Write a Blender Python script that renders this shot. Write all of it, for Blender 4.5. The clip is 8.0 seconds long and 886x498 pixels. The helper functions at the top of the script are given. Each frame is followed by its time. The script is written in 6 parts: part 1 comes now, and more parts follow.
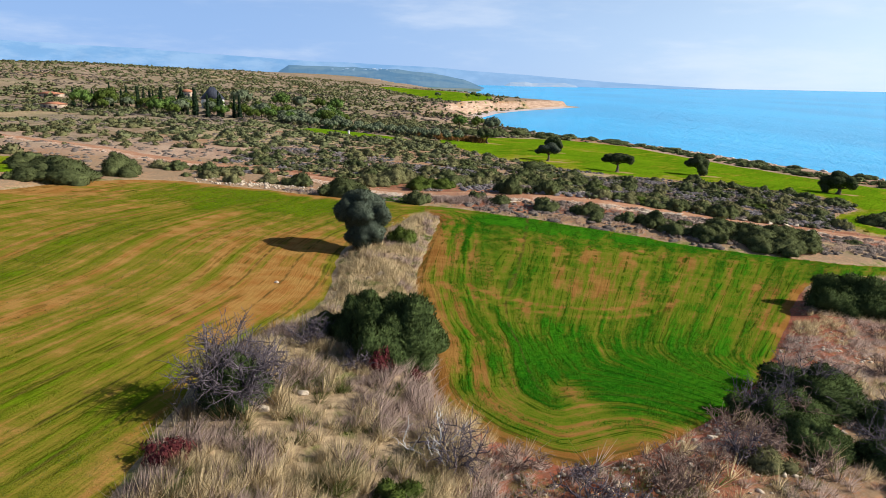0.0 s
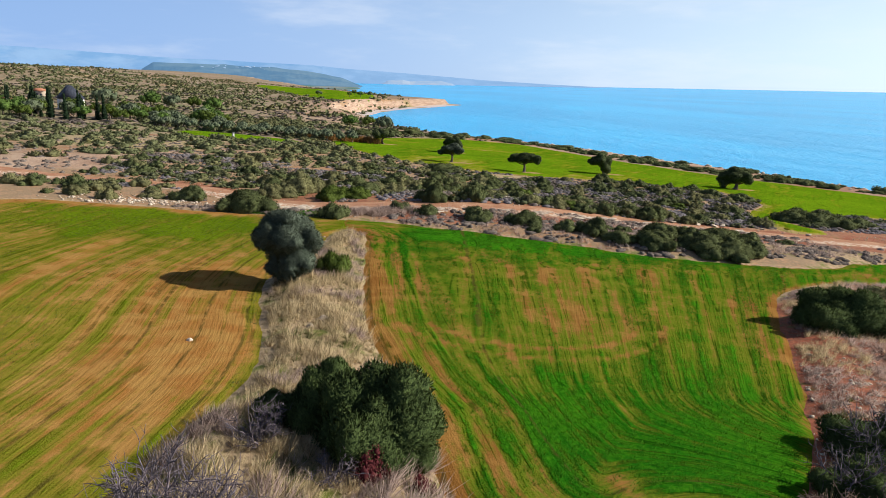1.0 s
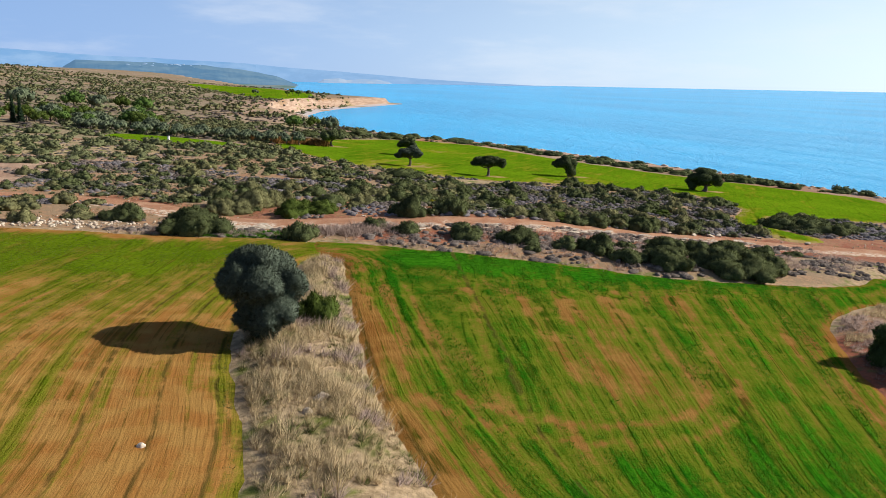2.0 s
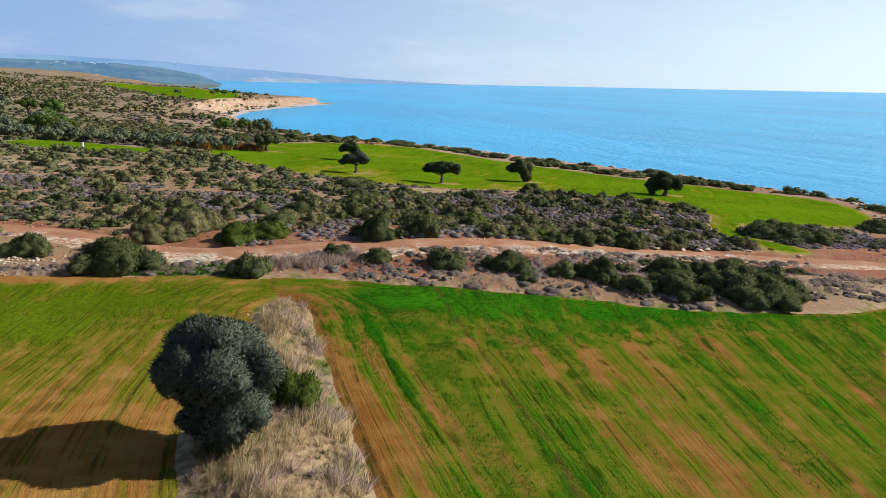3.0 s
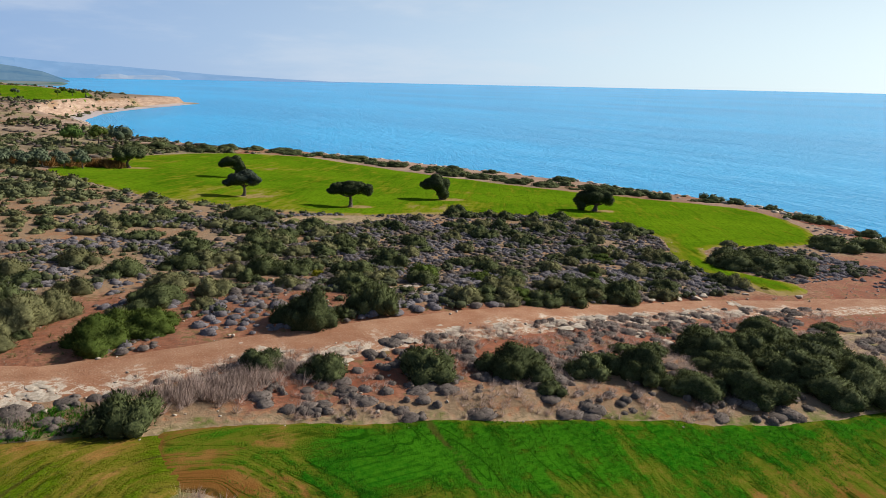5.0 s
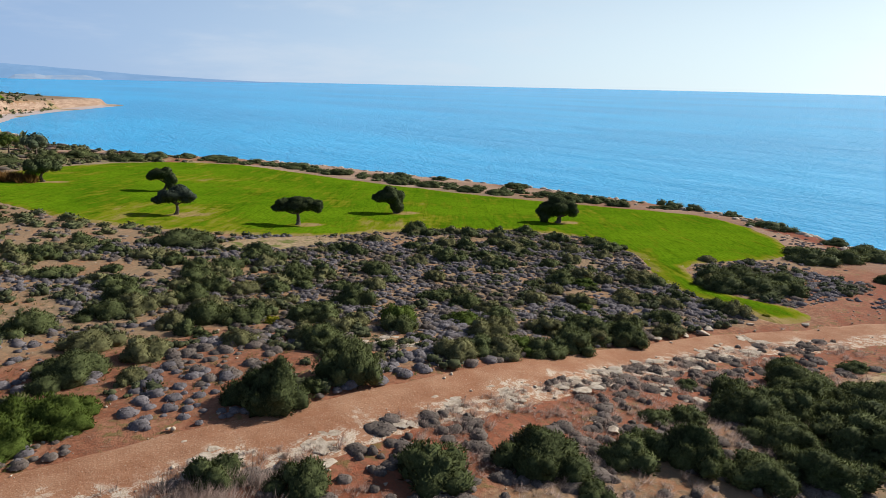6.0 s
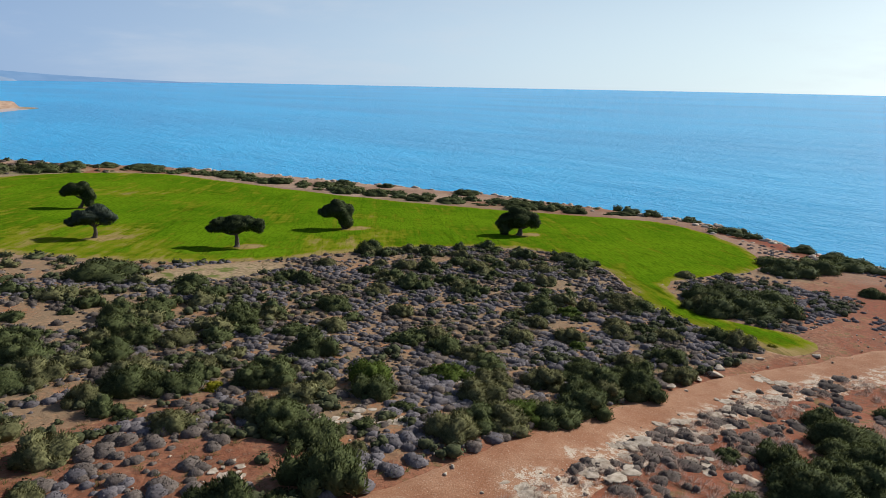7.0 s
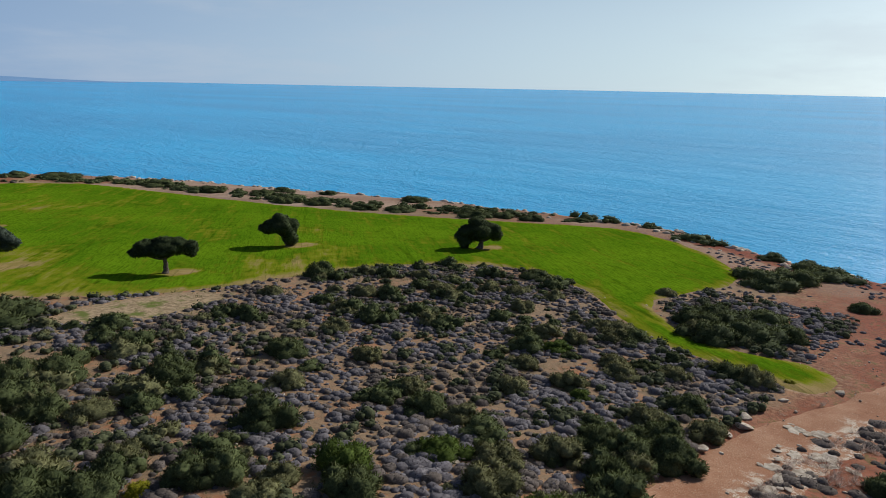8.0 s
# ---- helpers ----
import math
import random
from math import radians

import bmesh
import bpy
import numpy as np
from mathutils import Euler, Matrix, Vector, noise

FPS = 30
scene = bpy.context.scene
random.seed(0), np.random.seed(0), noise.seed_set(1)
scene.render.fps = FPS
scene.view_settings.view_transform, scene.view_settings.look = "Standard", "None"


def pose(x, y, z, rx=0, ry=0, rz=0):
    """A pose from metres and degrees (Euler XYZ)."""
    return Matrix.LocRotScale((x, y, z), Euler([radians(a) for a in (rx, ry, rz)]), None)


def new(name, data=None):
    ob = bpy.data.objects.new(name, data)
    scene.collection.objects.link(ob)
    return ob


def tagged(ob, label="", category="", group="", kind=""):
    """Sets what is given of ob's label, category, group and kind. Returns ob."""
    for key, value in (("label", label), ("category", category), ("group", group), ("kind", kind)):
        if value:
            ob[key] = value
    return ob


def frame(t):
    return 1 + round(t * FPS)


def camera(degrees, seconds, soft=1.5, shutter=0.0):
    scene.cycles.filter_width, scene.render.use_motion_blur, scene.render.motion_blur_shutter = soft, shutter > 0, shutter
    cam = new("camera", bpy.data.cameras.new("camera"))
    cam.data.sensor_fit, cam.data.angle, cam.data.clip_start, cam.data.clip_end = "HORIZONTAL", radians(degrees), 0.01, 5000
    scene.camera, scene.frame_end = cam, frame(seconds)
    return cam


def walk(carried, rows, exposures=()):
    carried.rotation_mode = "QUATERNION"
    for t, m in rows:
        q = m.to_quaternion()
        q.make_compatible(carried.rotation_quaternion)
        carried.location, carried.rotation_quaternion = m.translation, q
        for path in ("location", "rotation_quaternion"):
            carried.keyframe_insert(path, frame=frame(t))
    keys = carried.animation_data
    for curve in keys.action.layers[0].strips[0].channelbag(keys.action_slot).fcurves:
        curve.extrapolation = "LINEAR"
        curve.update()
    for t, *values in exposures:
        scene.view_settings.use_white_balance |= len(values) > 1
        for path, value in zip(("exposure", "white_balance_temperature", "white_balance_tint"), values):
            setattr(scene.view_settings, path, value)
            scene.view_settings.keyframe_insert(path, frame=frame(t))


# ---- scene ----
# camera: a small aircraft gliding at about 11 m/s, turning slowly to the right
cam = camera(66.0, 8.0, soft=0.6)
# seconds, x, y, z, yaw, pitch, roll
PATH = [
    (0.0, 0.00, 0.00, 17.00, -0.00, -13.88, 1.08),
    (0.5, -2.59, 5.14, 16.84, -5.70, -13.84, 1.10),
    (1.0, -4.63, 10.41, 16.77, -10.03, -13.84, 1.09),
    (1.5, -6.18, 16.01, 16.69, -12.60, -13.86, 1.10),
    (3.0, -8.28, 33.66, 16.87, -21.04, -13.83, 1.12),
    (3.5, -8.24, 39.30, 17.13, -23.73, -13.83, 1.13),
    (4.0, -7.87, 44.80, 17.47, -26.35, -13.86, 1.15),
    (4.5, -7.26, 50.16, 17.84, -28.96, -13.88, 1.18),
    (6.0, -3.98, 65.86, 18.98, -36.95, -13.74, 1.24),
    (6.5, -2.29, 70.77, 19.30, -39.67, -13.69, 1.16),
    (7.0, -0.21, 75.66, 19.55, -42.33, -13.65, 1.10),
    (7.5, 2.05, 80.45, 19.75, -45.01, -13.63, 1.10),
    (8.0, 4.50, 85.16, 19.79, -47.75, -13.59, 1.12),
]
walk(cam, [(t, pose(x, y, z, 90 + pitch, 0, yaw) @ pose(0, 0, 0, 0, 0, roll)) for t, x, y, z, yaw, pitch, roll in PATH],
     exposures=[(0.0, 0.20, 6500, 10), (1.5, 0.14, 6500, 10), (3.0, 0.02, 6500, 10), (4.5, -0.14, 6450, 10), (6.0, -0.14, 6400, 10), (7.0, -0.32, 6250, 10), (8.0, -0.62, 6050, 9)])

# ---- world, sun, exposure ----
SUN_AZ, SUN_EL = 97.0, 31.0  # heading clockwise from +y, height above the horizon
world = bpy.data.worlds.new("sky")
scene.world = world
world.use_nodes = True
wt = world.node_tree
wt.nodes.clear()
w_out = wt.nodes.new("ShaderNodeOutputWorld")
w_bg = wt.nodes.new("ShaderNodeBackground")
w_sky = wt.nodes.new("ShaderNodeTexSky")
w_sky.sky_type = "NISHITA"
w_sky.sun_disc = False
w_sky.sun_elevation = radians(SUN_EL)
w_sky.sun_rotation = radians(SUN_AZ)
w_sky.air_density, w_sky.dust_density, w_sky.ozone_density = 0.6, 0.3, 3.0
w_bg.inputs["Strength"].default_value = 0.10
# thin high cloud and sea haze that whitens the sky towards the horizon
w_co = wt.nodes.new("ShaderNodeTexCoord")
w_map = wt.nodes.new("ShaderNodeMapping")
w_map.inputs["Scale"].default_value = (1.3, 1.3, 6.5)
w_no = wt.nodes.new("ShaderNodeTexNoise")
w_no.inputs["Scale"].default_value = 2.6
w_no.inputs["Detail"].default_value = 7.0
w_no.inputs["Roughness"].default_value = 0.6
w_ra = wt.nodes.new("ShaderNodeMapRange")
w_ra.interpolation_type = "SMOOTHSTEP"
for key, value in (("From Min", 0.47), ("From Max", 0.72), ("To Min", 0.0), ("To Max", 0.30)):
    w_ra.inputs[key].default_value = value
w_sep = wt.nodes.new("ShaderNodeSeparateXYZ")
w_low = wt.nodes.new("ShaderNodeMapRange")
w_low.interpolation_type = "SMOOTHSTEP"
for key, value in (("From Min", 0.0), ("From Max", 0.42), ("To Min", 0.90), ("To Max", 0.02)):
    w_low.inputs[key].default_value = value
# the haze is brighter on the sun's side
w_east = wt.nodes.new("ShaderNodeMapRange")
for key, value in (("From Min", -0.5), ("From Max", 1.0), ("To Min", 0.0), ("To Max", 1.0)):
    w_east.inputs[key].default_value = value
w_pow = wt.nodes.new("ShaderNodeMath")
w_pow.operation = "POWER"
w_pow.inputs[1].default_value = 2.0
w_tone = wt.nodes.new("ShaderNodeMix")
w_tone.data_type = "RGBA"
w_tone.inputs[6].default_value = (2.7, 4.4, 7.8, 1)
w_tone.inputs[7].default_value = (10.4, 12.0, 11.8, 1)
# the bright air close to the sun
w_near = wt.nodes.new("ShaderNodeMath")
w_near.operation = "POWER"
w_near.inputs[1].default_value = 30.0
w_halo = wt.nodes.new("ShaderNodeMix")
w_halo.data_type = "RGBA"
w_halo.inputs[7].default_value = (15.5, 16.6, 15.6, 1)
w_mix = wt.nodes.new("ShaderNodeMix")
w_mix.data_type = "RGBA"
w_cl = wt.nodes.new("ShaderNodeMix")
w_cl.data_type = "RGBA"
w_cl.inputs[7].default_value = (8.2, 8.7, 9.4, 1)
wt.links.new(w_co.outputs["Generated"], w_map.inputs["Vector"])
wt.links.new(w_co.outputs["Generated"], w_sep.inputs[0])
wt.links.new(w_sep.outputs["Z"], w_low.inputs["Value"])
wt.links.new(w_sep.outputs["X"], w_east.inputs["Value"])
wt.links.new(w_east.outputs["Result"], w_pow.inputs[0])
wt.links.new(w_pow.outputs[0], w_tone.inputs[0])
wt.links.new(w_map.outputs["Vector"], w_no.inputs["Vector"])
wt.links.new(w_no.outputs["Fac"], w_ra.inputs["Value"])
wt.links.new(w_low.outputs["Result"], w_mix.inputs[0])
wt.links.new(w_sky.outputs["Color"], w_mix.inputs[6])
wt.links.new(w_sep.outputs["X"], w_near.inputs[0])
wt.links.new(w_near.outputs[0], w_halo.inputs[0])
wt.links.new(w_tone.outputs[2], w_halo.inputs[6])
wt.links.new(w_halo.outputs[2], w_mix.inputs[7])
wt.links.new(w_ra.outputs["Result"], w_cl.inputs[0])
wt.links.new(w_mix.outputs[2], w_cl.inputs[6])
wt.links.new(w_cl.outputs[2], w_bg.inputs["Color"])
wt.links.new(w_bg.outputs["Background"], w_out.inputs["Surface"])

sun_data = bpy.data.lights.new("sun", "SUN")
sun_data.energy, sun_data.angle, sun_data.color = 5.8, radians(0.5), (1.0, 0.955, 0.88)
sun = new("sun", sun_data)
to_sun = Vector((math.sin(radians(SUN_AZ)) * math.cos(radians(SUN_EL)), math.cos(radians(SUN_AZ)) * math.cos(radians(SUN_EL)), math.sin(radians(SUN_EL))))
sun.matrix_world = Matrix.Translation((0, 0, 80)) @ to_sun.to_track_quat("Z", "Y").to_matrix().to_4x4()

SEA = -12.0


# ---- material helpers ----
class Nodes:
    """A small builder for node materials."""

    def __init__(self, name, roughness=0.9, specular=0.2):
        self.mat = bpy.data.materials.new(name)
        self.mat.use_nodes = True
        self.t = self.mat.node_tree
        self.bsdf = self.t.nodes["Principled BSDF"]
        self.bsdf.inputs["Roughness"].default_value = roughness
        self.bsdf.inputs["Specular IOR Level"].default_value = specular

    def add(self, kind):
        return self.t.nodes.new(kind)

    def link(self, a, b):
        self.t.links.new(a, b)

    def put(self, socket, value):
        if isinstance(value, (int, float)):
            socket.default_value = value
        elif isinstance(value, (tuple, list)):
            socket.default_value = tuple(value) + ((1.0,) if len(value) == 3 and socket.type == "RGBA" else ())
        else:
            self.link(value, socket)

    def position(self):
        return self.add("ShaderNodeNewGeometry").outputs["Position"]

    def attribute(self, name):
        n = self.add("ShaderNodeAttribute")
        n.attribute_name = name
        return n

    def scaled(self, vector, scale):
        n = self.add("ShaderNodeMapping")
        self.link(vector, n.inputs["Vector"])
        n.inputs["Scale"].default_value = scale
        return n.outputs["Vector"]

    def noise(self, vector, scale, detail=4.0, rough=0.55):
        n = self.add("ShaderNodeTexNoise")
        self.link(vector, n.inputs["Vector"])
        n.inputs["Scale"].default_value = scale
        n.inputs["Detail"].default_value = detail
        n.inputs["Roughness"].default_value = rough
        return n.outputs["Fac"]

    def math(self, op, a, b=0.0, c=0.0):
        n = self.add("ShaderNodeMath")
        n.operation = op
        for s, v in zip(n.inputs, (a, b, c)):
            self.put(s, v)
        return n.outputs[0]

    def step(self, value, lo, hi):
        n = self.add("ShaderNodeMapRange")
        n.interpolation_type = "SMOOTHSTEP"
        self.put(n.inputs["Value"], value)
        n.inputs["From Min"].default_value = lo
        n.inputs["From Max"].default_value = hi
        return n.outputs["Result"]

    def mix(self, fac, a, b):
        n = self.add("ShaderNodeMix")
        n.data_type = "RGBA"
        self.put(n.inputs[0], fac)
        self.put(n.inputs[6], a)
        self.put(n.inputs[7], b)
        return n.outputs[2]

    def split(self, vector):
        n = self.add("ShaderNodeSeparateXYZ")
        self.link(vector, n.inputs[0])
        return n.outputs

    def bump(self, height, strength, distance):
        n = self.add("ShaderNodeBump")
        self.put(n.inputs["Height"], height)
        n.inputs["Strength"].default_value = strength
        n.inputs["Distance"].default_value = distance
        self.link(n.outputs["Normal"], self.bsdf.inputs["Normal"])

    def done(self, colour):
        self.put(self.bsdf.inputs["Base Color"], colour)
        return self.mat


def ground_material():
    n = Nodes("scrub_soil", 0.95, 0.1)
    p = n.position()
    big, mid, fine, grit = n.noise(p, 0.06), n.noise(p, 0.45, 5), n.noise(p, 2.2, 5), n.noise(p, 9.0, 4, 0.7)
    cover = n.attribute("cover").outputs["Color"]
    dry, red, pale = n.split(cover)
    far_heath = n.attribute("cover").outputs["Alpha"]
    soil = n.mix(n.step(mid, 0.35, 0.65), (0.370, 0.165, 0.078), (0.480, 0.265, 0.140))
    soil = n.mix(n.step(big, 0.42, 0.62), soil, (0.40, 0.245, 0.140))
    stones = n.step(n.math("ADD", n.math("MULTIPLY", grit, 0.55), n.math("MULTIPLY", fine, 0.45)), 0.565, 0.62)
    soil = n.mix(n.math("MULTIPLY", stones, 0.65), soil, (0.52, 0.40, 0.29))
    litter = n.step(n.math("ADD", n.math("MULTIPLY", fine, 0.6), n.math("MULTIPLY", mid, 0.4)), 0.38, 0.52)
    soil = n.mix(n.math("MULTIPLY", litter, 0.70), soil, (0.235, 0.175, 0.105))
    grass = n.mix(n.step(fine, 0.35, 0.65), (0.50, 0.36, 0.21), (0.27, 0.19, 0.105))
    grass = n.mix(n.step(mid, 0.50, 0.66), grass, (0.15, 0.17, 0.035))
    earth = n.mix(n.step(mid, 0.35, 0.68), (0.300, 0.108, 0.056), (0.395, 0.172, 0.098))
    earth = n.mix(n.math("MULTIPLY", stones, 0.55), earth, (0.54, 0.40, 0.28))
    earth = n.mix(n.step(red, 0.78, 0.99), earth, n.mix(n.step(fine, 0.4, 0.6), (0.33, 0.085, 0.042), (0.24, 0.055, 0.030)))
    earth = n.mix(n.math("MULTIPLY", n.step(n.math("ADD", n.math("MULTIPLY", fine, 0.5), n.math("MULTIPLY", grit, 0.5)), 0.46, 0.55), 0.50), earth, (0.160, 0.088, 0.052))
    earth = n.mix(n.math("MULTIPLY", n.math("MULTIPLY", n.step(mid, 0.52, 0.64), n.step(fine, 0.46, 0.58)), 0.5), earth, (0.150, 0.150, 0.035))
    strata = n.noise(n.scaled(p, (0.07, 0.07, 0.9)), 1.0, 5, 0.65)
    rock = n.mix(n.step(n.math("ADD", n.math("MULTIPLY", fine, 0.5), n.math("MULTIPLY", strata, 0.5)), 0.42, 0.58), (0.50, 0.355, 0.25), (0.29, 0.18, 0.12))
    px, py, pz = n.split(p)
    rock = n.mix(n.step(n.math("ADD", pz, n.math("MULTIPLY", mid, 0.8)), SEA + 1.7, SEA + 0.7), rock, (0.52, 0.45, 0.42))
    wob = n.math("MULTIPLY", n.math("SUBTRACT", fine, 0.5), 0.8)
    col = n.mix(n.step(n.math("ADD", dry, wob), 0.35, 0.65), soil, grass)
    col = n.mix(n.step(n.math("ADD", red, wob), 0.35, 0.65), col, earth)
    col = n.mix(n.step(n.math("ADD", pale, wob), 0.35, 0.65), col, rock)
    heath = n.mix(n.step(n.math("ADD", n.math("MULTIPLY", mid, 0.5), n.math("MULTIPLY", n.noise(p, 0.13, 5, 0.6), 0.5)), 0.42, 0.58), (0.150, 0.138, 0.078), (0.360, 0.265, 0.180))
    heath = n.mix(n.math("MULTIPLY", n.step(fine, 0.45, 0.62), 0.5), heath, (0.085, 0.090, 0.045))
    col = n.mix(far_heath, col, heath)
    n.bump(n.math("ADD", n.math("MULTIPLY", fine, 0.7), n.math("MULTIPLY", grit, 0.3)), 0.9, 0.18)
    return n.done(col)


def crop_material(name, green_a, green_b, young, soil_a, soil_b, width, lean, edge_rows, run=1.0, ruts=(), lines=0.8):
    """Young corn sown in rows: rows holds the distance across, the distance along and the distance from the edge; thin says where it came up badly."""
    n = Nodes(name, 0.95, 0.0)
    p = n.position()
    rows = n.attribute("rows").outputs["Vector"]
    thin = n.attribute("thin").outputs["Fac"]
    across, along, edge = n.split(rows)
    streak = n.noise(n.scaled(rows, (1.0 / width, 0.050 * run, 0.0)), 1.0, 2, 0.55)
    narrow = n.noise(n.scaled(rows, (2.6 / width, 0.10 * run, 0.0)), 1.0, 2, 0.55)
    comb = n.noise(n.scaled(rows, (3.2, 0.50, 0.0)), 1.0, 4, 0.7)
    big, mid, fine, grit = n.noise(p, 0.07, 3), n.noise(p, 0.5, 4), n.noise(p, 3.0, 5, 0.65), n.noise(p, 11.0, 3, 0.7)
    g = n.math("MULTIPLY", n.math("SUBTRACT", streak, 0.5), 0.95)
    for value, weight in ((narrow, 0.85), (big, 0.90), (mid, 0.60), (comb, 0.32), (fine, 0.40), (grit, 0.30)):
        g = n.math("ADD", g, n.math("MULTIPLY", n.math("SUBTRACT", value, 0.5), weight))
    g = n.math("SUBTRACT", n.math("ADD", g, lean), thin)
    if edge_rows:
        ring = n.noise(n.scaled(rows, (0.0, 0.03, 1.1)), 1.0, 2, 0.5)
        near = n.math("SUBTRACT", 1.0, n.step(edge, 3.0, 6.0))
        g = n.math("ADD", g, n.math("MULTIPLY", n.math("MULTIPLY", n.math("SUBTRACT", ring, 0.5), 0.45), near))
    some, full = n.step(g, -0.34, 0.02), n.step(g, -0.02, 0.34)
    soil = n.mix(n.step(mid, 0.35, 0.65), soil_a, soil_b)
    soil = n.mix(n.math("MULTIPLY", n.step(grit, 0.47, 0.66), 0.25), soil, tuple(0.45 * v for v in soil_a))
    leaf = n.mix(n.step(n.math("ADD", n.math("MULTIPLY", fine, 0.5), n.math("MULTIPLY", big, 0.5)), 0.40, 0.60), green_a, green_b)
    leaf = n.mix(n.math("MULTIPLY", n.step(comb, 0.54, 0.38), 0.55), leaf, tuple(0.5 * v for v in green_a))
    leaf = n.mix(n.math("MULTIPLY", n.step(grit, 0.50, 0.70), 0.32), leaf, tuple(0.45 * v for v in green_a))
    shoots = n.mix(n.math("MULTIPLY", n.step(grit, 0.48, 0.66), 0.30), young, tuple(0.55 * a + 0.15 * b for a, b in zip(green_a, soil_a)))
    ground = n.mix(full, n.mix(some, soil, shoots), leaf)
    # furrows: thin broken dark green lines along the rows, painted for their shade
    for scale, reach, offset in ((0.55 / width * 1.3, 0.018, 0.0), (1.15 / width * 1.3, 0.028, 31.7)):
        shifted = n.add("ShaderNodeVectorMath")
        shifted.operation = "ADD"
        n.link(n.scaled(rows, (scale, reach * run, 0.0)), shifted.inputs[0])
        shifted.inputs[1].default_value = (offset, offset * 0.7, 0.0)
        bend = n.noise(shifted.outputs["Vector"], 1.0, 1, 0.4)
        line = n.step(n.math("ABSOLUTE", n.math("SUBTRACT", bend, 0.5)), 0.013, 0.003)
        line = n.math("MULTIPLY", line, n.step(n.math("ADD", n.math("MULTIPLY", comb, 0.45), n.math("MULTIPLY", mid, 0.55)), 0.43, 0.54))
        ground = n.mix(n.math("MULTIPLY", line, lines), ground, tuple(0.30 * v for v in green_a))
    drill = n.noise(n.scaled(rows, (4.0, 0.25, 0.0)), 1.0, 3, 0.6)
    n.bump(n.math("ADD", n.math("ADD", n.math("MULTIPLY", drill, 0.5), n.math("MULTIPLY", full, 0.5)), n.math("MULTIPLY", grit, 0.3)), 0.8, 0.16)
    # wheel ruts: worn broken soil along the rows, with their shade painted dark
    for place in ruts:
        off = n.math("ABSOLUTE", n.math("SUBTRACT", n.math("ADD", across, n.math("MULTIPLY", n.math("SUBTRACT", mid, 0.5), 0.5)), place))
        mark = n.math("MULTIPLY", n.step(off, 0.17, 0.03), n.step(n.math("ADD", n.math("MULTIPLY", comb, 0.5), n.math("MULTIPLY", mid, 0.5)), 0.42, 0.54))
        ground = n.mix(n.math("MULTIPLY", mark, 0.75), ground, (0.075, 0.055, 0.014))
    return n.done(ground)


def track_material():
    n = Nodes("track_dirt", 0.95, 0.1)
    p = n.position()
    rows = n.attribute("rows").outputs["Vector"]
    across, along, edge = n.split(rows)
    mid, fine, grit = n.noise(p, 0.35, 5), n.noise(p, 1.7, 5, 0.6), n.noise(p, 11.0, 4, 0.7)
    c = n.mix(n.step(mid, 0.35, 0.65), (0.350, 0.160, 0.085), (0.440, 0.235, 0.135))
    c = n.mix(n.math("MULTIPLY", n.step(grit, 0.55, 0.68), 0.6), c, (0.60, 0.47, 0.33))
    c = n.mix(n.math("MULTIPLY", n.step(grit, 0.50, 0.36), 0.35), c, (0.22, 0.11, 0.05))
    # broken limestone shows along the south side
    south = n.step(n.math("ADD", across, n.math("MULTIPLY", n.math("SUBTRACT", mid, 0.5), 9.0)), 0.9, 2.2)
    slab = n.math("MULTIPLY", south, n.step(n.math("ADD", n.math("MULTIPLY", fine, 0.65), n.math("MULTIPLY", grit, 0.35)), 0.500, 0.522))
    c = n.mix(n.math("MULTIPLY", slab, 0.9), c, n.mix(n.step(grit, 0.4, 0.6), (0.54, 0.42, 0.30), (0.70, 0.60, 0.47)))
    n.bump(n.math("ADD", n.math("MULTIPLY", fine, 0.6), n.math("MULTIPLY", grit, 0.35)), 0.8, 0.12)
    return n.done(c)


def foliage_material(name, dark, light, rough=0.75, tip=None, sheer=0.0):
    n = Nodes(name, rough, 0.04)
    g = n.add("ShaderNodeNewGeometry")
    o = n.add("ShaderNodeObjectInfo")
    base = n.mix(n.math("MULTIPLY_ADD", n.math("POWER", g.outputs["Random Per Island"], 1.3), 0.8, 0.15), dark, light)
    shade = n.mix(o.outputs["Random"], tuple(0.45 * a + 0.3 * b for a, b in zip(dark, light)), tuple(1.05 * v for v in light))
    col = n.mix(0.40, base, shade)
    if tip:
        col = n.mix(n.step(g.outputs["Random Per Island"], 0.86, 0.95), col, tip)
    fine = n.noise(g.outputs["Position"], 7.0, 4, 0.7)
    col = n.mix(n.math("MULTIPLY", n.step(fine, 0.42, 0.62), 0.55), col, tuple(0.8 * v for v in dark))
    col = n.mix(n.math("MULTIPLY", n.step(n.noise(g.outputs["Position"], 0.8, 3), 0.45, 0.7), 0.30), col, tuple(0.6 * (a + b) / 2 for a, b in zip(dark, light)))
    n.bump(fine, 0.7, 0.08)
    if sheer > 0:
        back = n.add("ShaderNodeBsdfTranslucent")
        n.link(col, back.inputs["Color"])
        both = n.add("ShaderNodeMixShader")
        both.inputs[0].default_value = sheer
        n.link(n.bsdf.outputs[0], both.inputs[1])
        n.link(back.outputs[0], both.inputs[2])
        n.link(both.outputs[0], n.t.nodes["Material Output"].inputs["Surface"])
    return n.done(col)


def plain_material(name, a, b, scale, rough=0.85, bump=0.3, specular=0.2):
    n = Nodes(name, rough, specular)
    p = n.position()
    f = n.noise(p, scale, 5, 0.6)
    n.bump(f, bump, 0.1)
    return n.done(n.mix(n.step(f, 0.32, 0.68), a, b))


